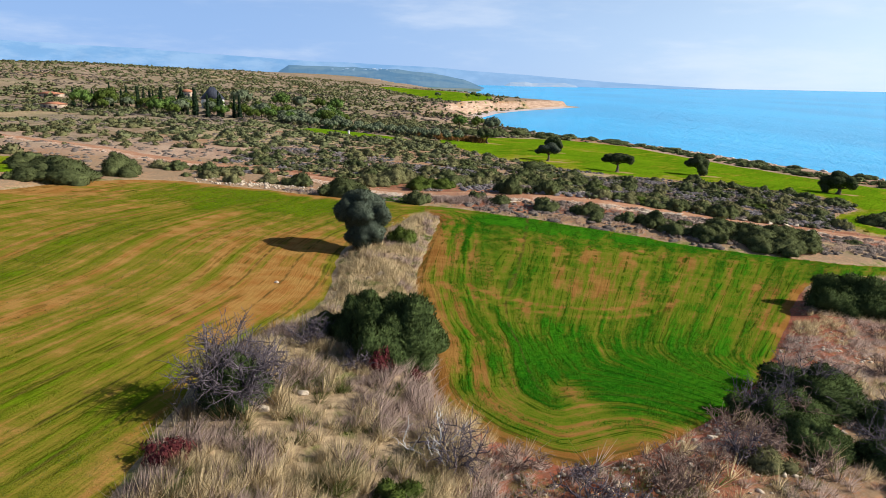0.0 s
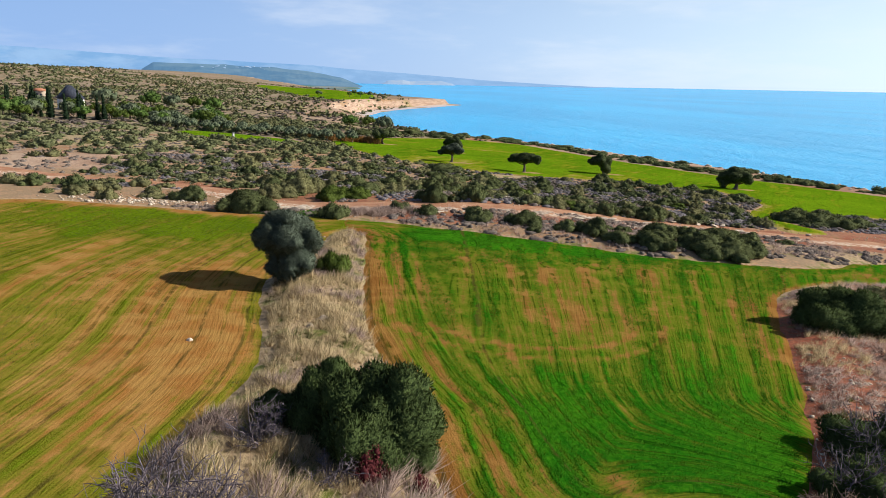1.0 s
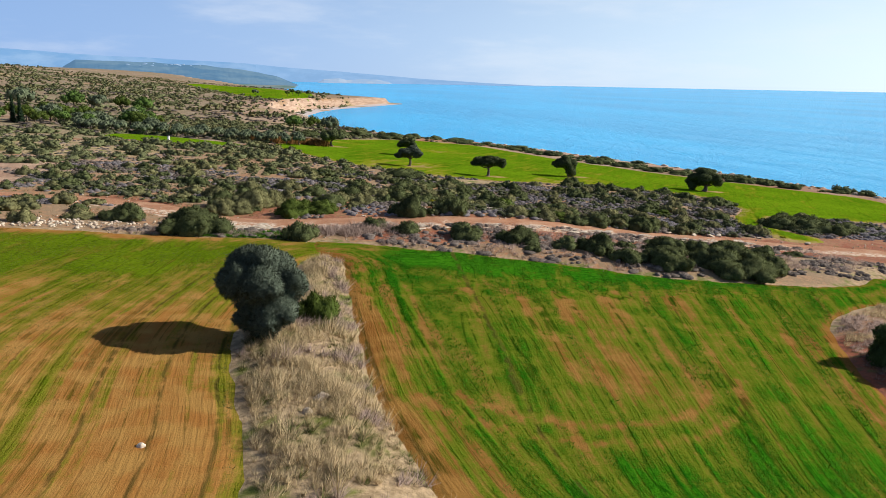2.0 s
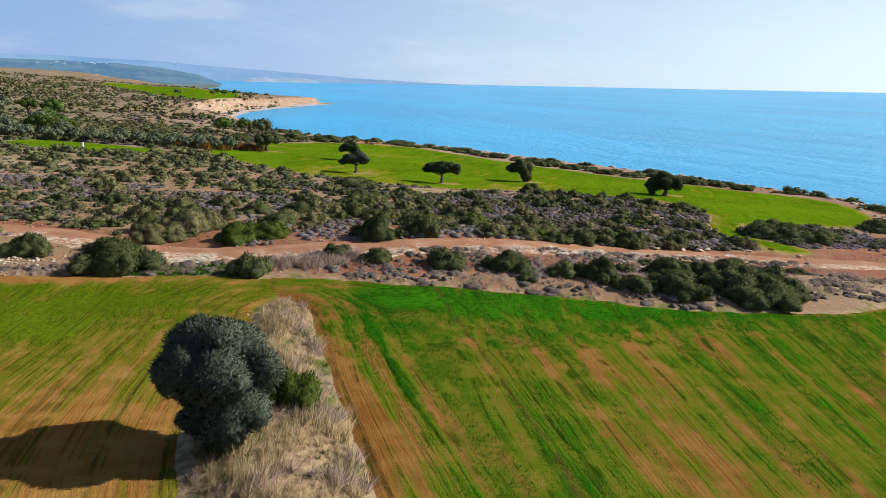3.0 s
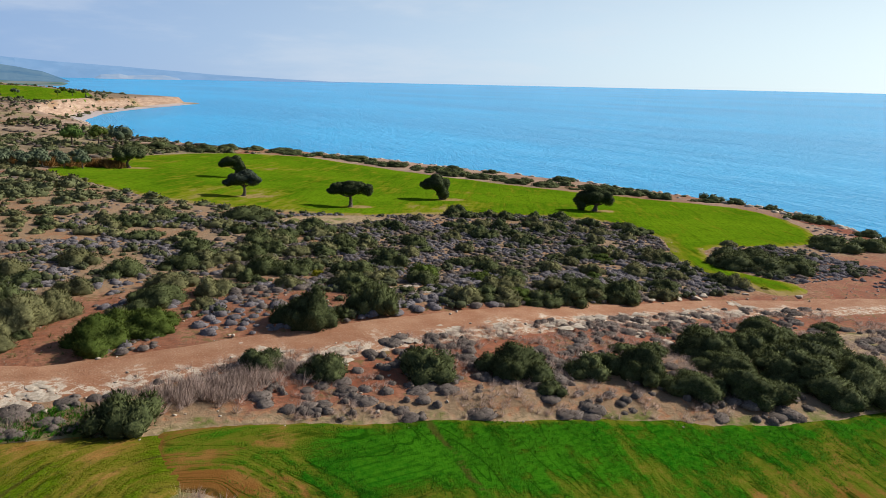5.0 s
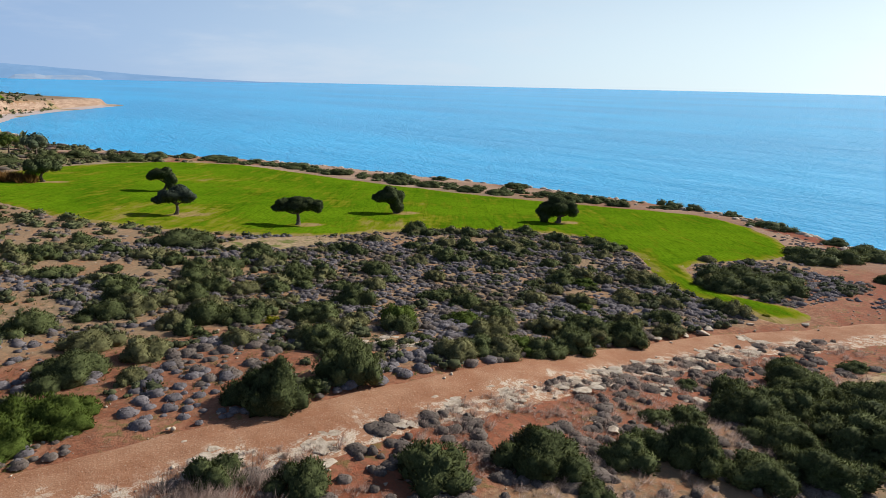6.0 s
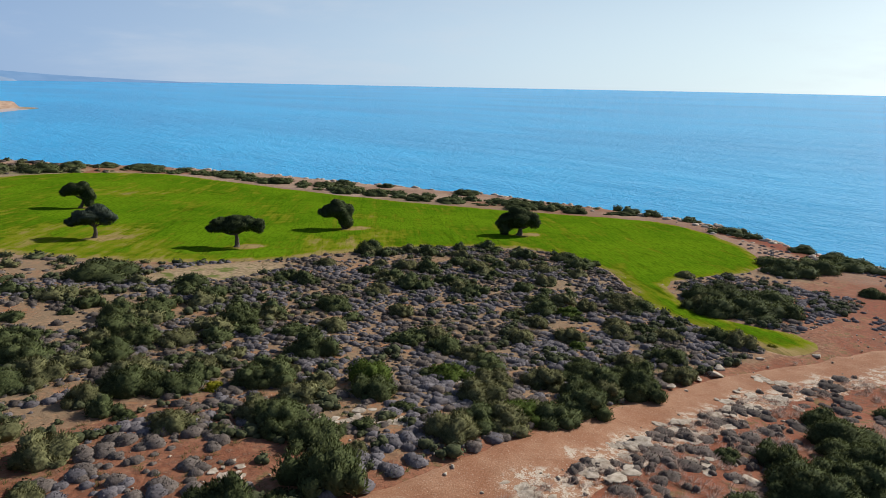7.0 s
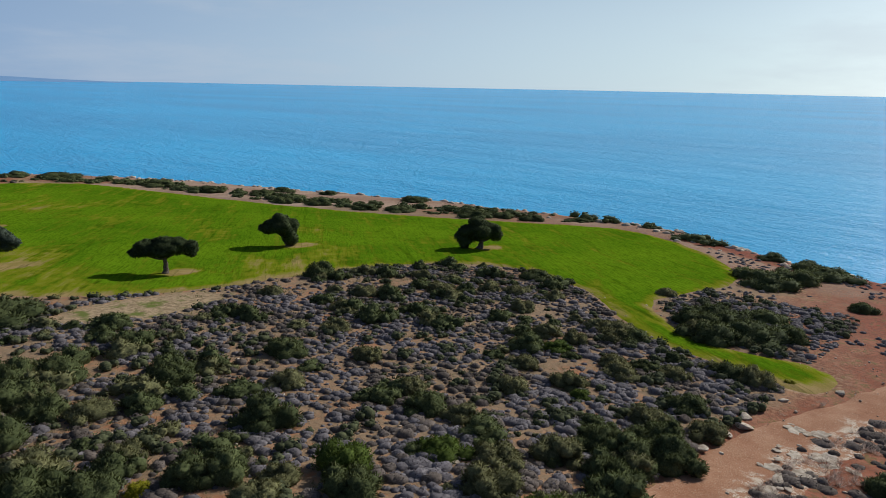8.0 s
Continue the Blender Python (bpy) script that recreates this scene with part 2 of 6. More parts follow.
def water_material():
    n = Nodes("sea_water", 0.22, 0.32)
    n.bsdf.inputs["IOR"].default_value = 1.33
    p = n.position()
    wave = n.noise(n.scaled(p, (0.5, 0.22, 0.3)), 1.0, 4, 0.6)
    chop = n.noise(n.scaled(p, (1.6, 0.8, 1.0)), 1.0, 3, 0.7)
    swell = n.noise(n.scaled(p, (0.05, 0.02, 0.03)), 1.0, 3, 0.5)
    patch = n.noise(n.scaled(p, (0.006, 0.002, 0.003)), 1.0, 4, 0.6)
    n.bump(n.math("ADD", n.math("ADD", n.math("MULTIPLY", wave, 0.6), n.math("MULTIPLY", chop, 0.22)), n.math("MULTIPLY", swell, 1.5)), 0.95, 1.4)
    c = n.mix(n.step(patch, 0.35, 0.65), (0.0, 0.41, 0.78), (0.0, 0.50, 0.92))
    return n.done(c)


def haze_glow_material(name, a, b, glow, strength, scale=0.004):
    """Far-off hills: the air's haze painted on them as their own glow."""
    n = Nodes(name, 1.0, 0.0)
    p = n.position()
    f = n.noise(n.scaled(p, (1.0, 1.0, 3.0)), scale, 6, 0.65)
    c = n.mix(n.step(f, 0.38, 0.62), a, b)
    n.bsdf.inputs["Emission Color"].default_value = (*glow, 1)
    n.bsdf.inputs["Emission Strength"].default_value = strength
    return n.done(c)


RUTS_WEST = (-0.7, -3.3, -6.3)
M_GROUND = ground_material()
M_WEST = crop_material("stubble_and_shoots", (0.080, 0.130, 0.005), (0.130, 0.185, 0.007), (0.172, 0.155, 0.016), (0.34, 0.185, 0.052), (0.295, 0.128, 0.032), 1.25, -0.10, False, 0.45, RUTS_WEST, 0.45)
# 0.45 is a dark line along the bank's edge, 5.9 a rut
M_EAST = crop_material("young_corn", (0.013, 0.110, 0.004), (0.045, 0.168, 0.006), (0.116, 0.144, 0.011), (0.270, 0.138, 0.036), (0.212, 0.092, 0.022), 1.05, 0.02, True, 0.8, (0.45, 5.9), 0.6)
M_MEADOW = crop_material("green_meadow", (0.085, 0.180, 0.005), (0.155, 0.260, 0.008), (0.210, 0.230, 0.012), (0.30, 0.23, 0.07), (0.40, 0.28, 0.12), 3.0, 0.38, False, 1.0, (), 0.35)
M_TRACK = track_material()
M_SEA = water_material()
M_SHRUB = foliage_material("lentisk_leaves", (0.042, 0.056, 0.022), (0.195, 0.218, 0.086), 0.75, None, 0.15)
M_OLIVE_SHRUB = foliage_material("olive_green_leaves", (0.088, 0.091, 0.040), (0.315, 0.298, 0.134), 0.75, None, 0.15)
M_BRIGHT = foliage_material("bright_leaves", (0.048, 0.076, 0.014), (0.165, 0.215, 0.044), 0.75, None, 0.25)
M_CUSHION = foliage_material("thorny_cushion", (0.105, 0.092, 0.092), (0.290, 0.258, 0.258), 0.95, None, 0.1)
M_CUSHION_BROWN = foliage_material("brown_cushion", (0.090, 0.073, 0.060), (0.260, 0.210, 0.176), 0.95, None, 0.1)
M_CUSHION_GREEN = foliage_material("green_cushion", (0.046, 0.054, 0.026), (0.160, 0.166, 0.084), 0.95)
M_OLIVE = foliage_material("olive_leaves", (0.060, 0.078, 0.056), (0.165, 0.198, 0.140), 0.8, None, 0.15)
M_ORCHARD = foliage_material("orchard_leaves", (0.070, 0.092, 0.050), (0.200, 0.230, 0.135))
M_CAROB = foliage_material("carob_leaves", (0.040, 0.060, 0.026), (0.185, 0.216, 0.094), 0.75, None, 0.15)
M_DRY = foliage_material("dry_grass_blades", (0.50, 0.36, 0.18), (0.92, 0.74, 0.46), 0.9, None, 0.2)
M_GREY_DRY = foliage_material("grey_dry_stalks", (0.30, 0.210, 0.170), (0.66, 0.50, 0.42), 0.9, None, 0.2)
M_BLADE = foliage_material("corn_blades", (0.030, 0.155, 0.006), (0.090, 0.250, 0.013), 0.8, None, 0.2)
M_TWIG = plain_material("grey_twigs", (0.060, 0.046, 0.050), (0.200, 0.165, 0.180), 6.0, 0.9)
M_BROWN_TWIG = plain_material("brown_twigs", (0.16, 0.10, 0.075), (0.34, 0.235, 0.18), 6.0, 0.9)
M_WEED = foliage_material("weed_blades", (0.060, 0.080, 0.020), (0.170, 0.180, 0.050), 0.9, None, 0.2)
M_BLEACHED = plain_material("bleached_wood", (0.50, 0.46, 0.43), (0.68, 0.64, 0.60), 5.0, 0.9)
M_BARK = plain_material("bark", (0.075, 0.055, 0.040), (0.17, 0.135, 0.10), 7.0, 0.95, 0.8)
M_STONE = plain_material("limestone", (0.38, 0.290, 0.205), (0.64, 0.54, 0.415), 2.6, 0.95, 0.8)
M_RED_LEAF = foliage_material("reddish_leaves", (0.055, 0.014, 0.016), (0.19, 0.045, 0.045))
M_YELLOW = foliage_material("yellow_green_leaves", (0.16, 0.16, 0.010), (0.34, 0.30, 0.020))
M_PLASTER = plain_material("pale_plaster", (0.70, 0.66, 0.60), (0.80, 0.77, 0.72), 1.0)
M_TAN_WALL = plain_material("tan_plaster", (0.36, 0.28, 0.20), (0.46, 0.37, 0.28), 1.0)
M_TILE = plain_material("terracotta_roof", (0.36, 0.14, 0.08), (0.46, 0.21, 0.12), 2.0)
M_SLATE = plain_material("dark_roof", (0.03, 0.035, 0.05), (0.06, 0.065, 0.085), 2.0)
M_GLASS = plain_material("window_pane", (0.02, 0.025, 0.03), (0.03, 0.04, 0.05), 1.0, 0.1, 0.0, 0.5)
M_FAR_SHRUB = foliage_material("far_leaves", (0.100, 0.114, 0.052), (0.295, 0.304, 0.144), 0.75, None, 0.15)
M_LENTISK = foliage_material("lentisk_bush_leaves", (0.026, 0.044, 0.014), (0.140, 0.192, 0.062), 0.7, None, 0.15)
M_GARDEN = foliage_material("garden_leaves", (0.036, 0.070, 0.014), (0.140, 0.215, 0.050))
M_REED = foliage_material("rusty_reeds", (0.24, 0.12, 0.040), (0.52, 0.30, 0.10), 0.9, None, 0.3)
M_CYPRESS = foliage_material("cypress_leaves", (0.010, 0.022, 0.012), (0.030, 0.050, 0.022))
# haze of the distance painted in: blue glow, mostly over bluish base colours
M_FAR_BLUE = haze_glow_material("far_hills", (0.05, 0.10, 0.16), (0.12, 0.16, 0.20), (0.22, 0.43, 0.76), 0.62)
M_FAR_MID = haze_glow_material("far_cape", (0.02, 0.04, 0.05), (0.07, 0.09, 0.08), (0.16, 0.34, 0.58), 0.54, 0.006)
M_FAR_WHITE = haze_glow_material("far_cliff", (0.06, 0.12, 0.20), (0.17, 0.18, 0.19), (0.42, 0.58, 0.80), 0.60, 0.012)
M_FAR_PALE = haze_glow_material("far_coast", (0.04, 0.08, 0.14), (0.08, 0.12, 0.18), (0.32, 0.54, 0.85), 0.62)
M_FAR_PLAIN = haze_glow_material("far_plain", (0.02, 0.09, 0.02), (0.20, 0.17, 0.12), (0.22, 0.36, 0.52), 0.30, 0.008)


# ---- numbers for the lie of the land ----
def vnoise(x, y, seed=0):
    """Smooth value noise, 0 to 1, for arrays."""
    xi, yi = np.floor(x), np.floor(y)
    fx, fy = x - xi, y - yi
    fx, fy = fx * fx * (3 - 2 * fx), fy * fy * (3 - 2 * fy)

    def rnd(a, b):
        s = np.sin(a * 127.1 + b * 311.7 + seed * 74.7) * 43758.5453
        return s - np.floor(s)

    return (rnd(xi, yi) * (1 - fx) + rnd(xi + 1, yi) * fx) * (1 - fy) + (rnd(xi, yi + 1) * (1 - fx) + rnd(xi + 1, yi + 1) * fx) * fy


def fbm(x, y, seed=0, octaves=4):
    total, amp, norm = 0.0, 1.0, 0.0
    for k in range(octaves):
        total = total + amp * vnoise(x * 2**k + 13.7 * k, y * 2**k - 7.3 * k, seed + k)
        norm += amp
        amp *= 0.5
    return total / norm


def sstep(v, lo, hi):
    t = np.clip((v - lo) / (hi - lo), 0, 1)
    return t * t * (3 - 2 * t)


def rounded(points, times=2):
    """Cuts the corners of a closed outline."""
    p = np.array(points, float)
    for _ in range(times):
        q = np.roll(p, -1, 0)
        p = np.stack([0.75 * p + 0.25 * q, 0.25 * p + 0.75 * q], 1).reshape(-1, 2)
    return p


def line_distance(x, y, line, closed=False):
    """Distance from a line, and the distance along it at the nearest point."""
    line = np.asarray(line, float)
    ends = np.roll(line, -1, 0) if closed else line[1:]
    best, where, run = np.full(np.shape(x), 1e9), np.zeros(np.shape(x)), 0.0
    for (ax, ay), (bx, by) in zip(line, ends):
        dx, dy = bx - ax, by - ay
        ll = math.hypot(dx, dy) + 1e-9
        k = np.clip(((x - ax) * dx + (y - ay) * dy) / ll**2, 0, 1)
        d = np.hypot(x - ax - k * dx, y - ay - k * dy)
        where = np.where(d < best, run + k * ll, where)
        best = np.minimum(best, d)
        run += ll
    return best, where


def inside(x, y, outline):
    odd = np.zeros(np.shape(x), bool)
    for (ax, ay), (bx, by) in zip(outline, np.roll(outline, -1, 0)):
        if ay != by:
            odd ^= ((ay > y) != (by > y)) & (x < (bx - ax) * (y - ay) / (by - ay) + ax)
    return odd


def depth_in(x, y, outline):
    """Distance from an outline's edge, positive inside."""
    d, _ = line_distance(x, y, outline, True)
    return np.where(inside(x, y, outline), d, -d)


WEST = rounded([(-1.6, 90.0), (-1.6, 84.2), (-2.6, 83.4), (-4.3, 81.4), (-5.0, 76), (-7.5, 68), (-9.6, 62), (-8.4, 48), (-8.8, 42), (-11.4, 38), (-12.0, 33), (-12.3, 30), (-11.8, 24),
                (-11.2, 10), (-14, -30), (-90, -30), (-85, 40), (-66, 66), (-51, 76), (-49, 88), (-40, 96), (-26.5, 94), (-17.7, 92.2)], 1)
EAST = rounded([(-3.0, 89.4), (-2.9, 84.2), (-1.9, 83.4), (-0.5, 81.6), (-0.6, 78), (-1.5, 67), (-1.9, 60), (-2.2, 53), (-1.4, 44), (-0.6, 40), (-0.6, 33), (0, 30.6), (1.9, 28), (4.4, 26.2), (6.1, 25.8), (9.5, 27.7), (13.2, 30.7),
                (17.7, 35.8), (24.4, 45.6), (30.9, 57), (35.6, 63.6), (46.8, 68.5), (62, 64), (78, 70), (70, 78), (57, 78), (48.4, 73.5), (41, 74.0), (27, 76.8), (22.9, 80.2), (12.1, 84), (0.6, 88.4)], 1)
EAST_SIDE = [(-5.2, 78), (-4.6, 81.4), (-2.9, 83.4), (-1.4, 82.8), (-0.6, 80.6), (-0.6, 78), (-1.5, 67), (-1.9, 60), (-2.2, 53), (-1.4, 44), (-0.6, 40), (-0.6, 33), (0, 30.6), (1.9, 28), (4.4, 26.2), (6.1, 25.8), (9.5, 27.7)]
MEADOW = rounded([(42, 277), (69, 277), (79, 258), (91, 227), (96, 211), (114, 182), (133, 156), (131, 141), (116, 124), (101, 115.5), (85, 119), (78.5, 119.5), (70, 112), (68, 105.5), (69, 97.5),
                  (65, 95.6), (60.5, 97.5), (63, 104), (64, 110.5), (69.3, 118), (78, 126), (81, 134), (82.5, 140), (80, 146.5), (72, 153), (53, 155.6), (42.5, 155), (29.5, 160), (20, 169),
                  (12, 178), (3.8, 202), (-5, 225), (5, 245), (19, 262)], 1)
CORNER = rounded([(-80, 92), (-60, 90), (-56, 97), (-62, 106), (-84, 110)], 1)
PLOT = rounded([(-50, 221), (-46, 240), (-24, 231), (-10, 222), (-14, 212), (-28, 209)], 1)
FAR_PLOT = rounded([(-110, 1090), (-60, 1220), (0, 1130), (58, 900), (50, 730), (6, 575), (-16, 660), (-66, 880)], 1)
LAND = rounded([(60, -600), (90, -200), (112, 40), (122, 100), (133, 117), (143, 136), (149, 151), (146, 178), (140, 212), (122, 245), (104, 277), (80, 301), (52, 312), (34, 340), (26, 400),
                (22, 470), (26, 540), (38, 615), (72, 705), (128, 795), (168, 856), (168, 880), (142, 925), (100, 980), (60, 1120), (30, 1300), (-20, 1700), (-120, 2200), (-300, 3000),
                (-4800, 3000), (-4800, -600)], 2)
FOOTPATH = [(-60, 206), (-30, 212), (-7, 221.5), (8, 228.6), (28, 241.5), (44, 262), (58, 285)]
TRACK = [(-120, 146), (-75, 134), (-61, 126), (-46, 118), (-37, 116), (-27, 114.5), (-18, 109), (-11, 100.5), (-4, 98.4), (3, 98.0), (10, 97.0), (15.4, 97), (22, 96.6), (30, 96.9), (39, 97.2), (50, 96.6), (58, 94.2), (66, 92.0), (80, 88), (100, 80), (125, 66)]


def base_height(x, y):
    """The open ground: a gentle fall to the sea, a swell by the track, hills inland."""
    yy = y - 50
    yy = np.where(yy < 150, yy, 150 + 40 * np.tanh((yy - 150) / 40.0))
    xx = np.where(x < -60, -60 + 60 * np.tanh((x + 60) / 60.0), np.where(x > 100, 100 + 60 * np.tanh((x - 100) / 60.0), x))
    z = 1.15 - 0.062 * xx - 0.02 * np.maximum(yy, -60)
    z = z + 1.9 * np.exp(-(((x - 17) / 20) ** 2) - ((y - 101) / 15) ** 2)
    hill = sstep(-0.75 * x + 0.66 * y, 280, 880) / (1 + np.exp(np.clip((x + 250) / 62.0, -50, 50)))
    z = z + 4.8 * sstep(y, 440, 580) * sstep(x, -70, 30) * sstep(y, 1500, 1100)
    z = z + 2.5 * np.exp(-(((x - 125) / 60) ** 2) - ((y - 850) / 80) ** 2)
    return z + 25 * hill + 6 * (fbm(x / 130, y / 130, 5) - 0.5) * sstep(np.hypot(x, y), 260, 520) * sstep(x, -40, -120)


def height(x, y):
    """The ground at arrays x, y."""
    x, y = np.asarray(x, float), np.asarray(y, float)
    z = base_height(x, y)
    # unploughed banks stand a little higher than the fields
    edge = np.minimum(-depth_in(x, y, WEST), -depth_in(x, y, EAST))
    z = z + 0.45 * sstep(edge, 0.2, 2.2) * sstep(edge, 60, 30) * sstep(y, 88, 84)
    z = z + 0.16 * (fbm(x / 3.1, y / 3.1, 2) - 0.5) * sstep(edge, 0, 1.5) + 0.35 * (fbm(x / 14, y / 14, 3) - 0.5)
    # the coast: a beach in the bay, low cliffs elsewhere
    d = depth_in(x, y, LAND) + 5 * (fbm(x / 17, y / 17, 8) - 0.5)
    bay = sstep(y, 420, 520)
    z = z - 1.2 * bay * sstep(d, 150, 15)
    foot = 1.0 + 15 * bay
    top = foot + 6 + 1 * bay
    cliff = sstep(d, foot, top)
    beach = SEA + 0.05 * np.clip(d, -60, 40) - 0.1 * np.maximum(-d, 0)
    z = np.where(d < top, beach + (z - beach) * cliff + 1.2 * (fbm(x / 4, y / 4, 9) - 0.5) * cliff * (1 - cliff) * 4, z)
    return z


def height_at(x, y):
    return float(height(np.array([x]), np.array([y]))[0])


def make_mesh(name, v, f, material, smooth=False):
    me = bpy.data.meshes.new(name)
    v, f = np.asarray(v, np.float32), np.asarray(f, np.int32)
    me.vertices.add(len(v))
    me.vertices.foreach_set("co", v.ravel())
    me.loops.add(f.size)
    me.loops.foreach_set("vertex_index", f.ravel())
    me.polygons.add(len(f))
    me.polygons.foreach_set("loop_start", np.arange(0, f.size, f.shape[1], dtype=np.int32))
    if smooth:
        me.polygons.foreach_set("use_smooth", np.ones(len(f), bool))
    me.materials.append(material)
    me.update(calc_edges=True)
    return me


def grid_faces(nx, ny):
    i, j = np.meshgrid(np.arange(nx - 1), np.arange(ny - 1))
    a = (j * nx + i).ravel()
    return np.stack([a, a + 1, a + 1 + nx, a + nx], 1)


def steps(marks):
    """Grid lines from (start, spacing) marks; spacing glides from mark to mark."""
    out = [marks[0][0]]
    while out[-1] < marks[-1][0]:
        out.append(out[-1] + float(np.interp(out[-1], [m[0] for m in marks], [m[1] for m in marks])))
    return np.array(out)


def vector_layer(me, name, values):
    me.attributes.new(name, "FLOAT_VECTOR", "POINT").data.foreach_set("vector", np.asarray(values, np.float32).ravel())


def float_layer(me, name, values):
    me.attributes.new(name, "FLOAT", "POINT").data.foreach_set("value", np.asarray(values, np.float32).ravel())


# ---- the large structure ----
def build_ground():
    xs = steps([(-4800, 400), (-900, 40), (-250, 8), (-70, 2.0), (-50, 1.3), (100, 1.3), (160, 1.9), (260, 6), (420, 60)])
    ys = steps([(-600, 60), (-60, 5), (10, 1.3), (125, 1.3), (300, 2.8), (600, 6), (1050, 10), (1600, 60), (3000, 250)])
    x, y = np.meshgrid(xs, ys)
    x, y = x.ravel(), y.ravel()
    z = height(x, y)
    # lowered beneath the sown fields and the track, which lie in it
    dw, de, dm = depth_in(x, y, WEST), depth_in(x, y, EAST), depth_in(x, y, MEADOW)
    sown = np.maximum.reduce([dw, de, dm, depth_in(x, y, PLOT), depth_in(x, y, CORNER), depth_in(x, y, FAR_PLOT)])
    dt, _ = line_distance(x, y, TRACK)
    z = z - 0.22 * sstep(np.maximum(sown, 2.3 - dt), -0.3, 0.9) - 0.5 * sstep(depth_in(x, y, FAR_PLOT), 0, 20)
    me = make_mesh("ground", np.stack([x, y, z], 1), grid_faces(len(xs), len(ys)), M_GROUND, True)
    dland = depth_in(x, y, LAND)
    dry = sstep(x, -16, -12) * sstep(x, 3, 0) * sstep(y, 90, 86) * sstep(y, -40, 0)
    dry = np.maximum(dry, 0.9 * np.exp(-(((x - 33) / 13) ** 2) - ((y - 152) / 6) ** 2))
    dry = np.maximum(dry, 0.9 * np.exp(-(((x - 54) / 9) ** 2) - ((y - 82) / 7) ** 2))
    dry = np.maximum(dry, 0.62 * sstep(sown, -2.0, -0.5) * (y < 100) * ((x < 2) | (y > 60)))
    dry = np.maximum(dry, 0.7 * sstep(fbm(x / 60, y / 60, 21), 0.55, 0.68) * (y > 160))
    open_land = 0.60 * sstep(fbm(x / 45, y / 45, 22), 0.38, 0.52) * np.maximum(sstep(y - 0.2 * x, 150, 175), sstep(x, -18, -40) * sstep(y, 100, 125))
    red = sstep(dland, 36, 22) * (y < 330) * 0.55
    red = np.maximum(red, 0.95 * np.exp(-(((x - 94) / 26) ** 2) - ((y - 95) / 12) ** 2) ** 0.5)
    red = np.maximum(red, 0.9 * np.exp(-(((x - 31) / 7) ** 2) - ((y - 48) / 6) ** 2))
    red = np.maximum(red, 0.9 * sstep(de, -6.5, -3.5) * (y < 60) * (x > 1) * (y > 10))
    red = np.maximum(red, 0.66 * sstep(dt, 6.5, 2.2) * (x > -30))
    red = np.maximum(red, 0.85 * sstep(dt, 13, 8) * (y < 97) * (x > 2) * sstep(sown, -0.8, -2.0))
    red = np.maximum(red, 0.64 * sstep(x, 26, 14) * sstep(y, 124, 114) * sstep(x, -20, -10) * (y > 97))
    pale = sstep(z, -3.4, -5.0) * sstep(y, 400, 520)
    pale = np.maximum(pale, 0.55 * sstep(dland, 9, 4))
    pale = np.maximum(pale, np.maximum(open_land, 0.5 * sstep(dland, 30, 18) * (y < 400)))
    pale = np.maximum(pale, 0.55 * np.exp(-(((x + 9) / 5) ** 2) - ((y - 96) / 2) ** 2))
    red = np.maximum(red, 1.0 * sstep(dland, 15, 11) * sstep(dland, 2, 4) * sstep(y, 96, 102) * sstep(y, 146, 138))
    red = np.maximum(red, 0.85 * sstep(line_distance(x, y, FOOTPATH)[0], 2.6, 1.2) * (sown < 0))
    pale = np.maximum(pale, 0.8 * sstep(dland, 46, 22) * sstep(y, 296, 312) * sstep(y, 560, 480) * sstep(fbm(x / 18, y / 18, 23), 0.36, 0.52))
    pale = pale * (1 - 0.8 * sstep(dry, 0.3, 0.8)) * (1 - sstep(red, 0.7, 0.9))
    heath = 0.70 * np.maximum(sstep(y + 0.2 * x, 165, 230), sstep(x, -45, -90) * sstep(y, 110, 140)) * sstep(fbm(x / 48, y / 48, 29), 0.26, 0.42) * (1 - sstep(red, 0.5, 0.8)) * sstep(dland, 20, 60)
    layer = me.attributes.new("cover", "FLOAT_COLOR", "POINT")
    layer.data.foreach_set("color", np.stack([dry, red, pale, heath], 1).astype(np.float32).ravel())
    tagged(new("ground", me), "dry stony coastal ground of red soil and limestone", "ground", kind="structure")


def build_sheet(name, outline, spacing, material, label, rows, thin, margin=0.5, category="field"):
    """A sown field: a sheet that lies in the ground and dips under it at its edge."""
    lo, hi = outline.min(0) - 1.5, outline.max(0) + 1.5
    xs, ys = np.arange(lo[0], hi[0], spacing), np.arange(lo[1], hi[1], spacing)
    x, y = [a.ravel() for a in np.meshgrid(xs, ys)]
    d = depth_in(x, y, outline) + margin * 2 * (fbm(x / 2.2, y / 2.2, 11) - 0.5)
    z = height(x, y) + 0.03 - 0.30 * sstep(d, 0.5, -0.9)
    f = grid_faces(len(xs), len(ys))
    f = f[(d[f] > -1.0).any(1)]
    used, back = np.unique(f, return_inverse=True)
    me = make_mesh(name, np.stack([x, y, z], 1)[used], back.reshape(f.shape), material, True)
    x, y, d = x[used], y[used], d[used]
    vector_layer(me, "rows", np.stack([*rows(x, y), d], 1))
    float_layer(me, "thin", thin(x, y, d))
    return tagged(new(name, me), label, category, kind="structure")


def east_rows(x, y):
    w = sstep(y + 0.35 * np.abs(x - 8), 46, 32)
    side = line_distance(x, y, EAST_SIDE)[0]
    fan = (x + 1.5) / (19.2 + np.maximum(y - 36, -8) * 0.63) * 24
    k = sstep(side, 3, 9) * (1 - w)
    return side * (1 - k) + fan * k, y * (1 - w) + 1.3 * x * w + 5.0 * np.maximum(y - 70, 0)


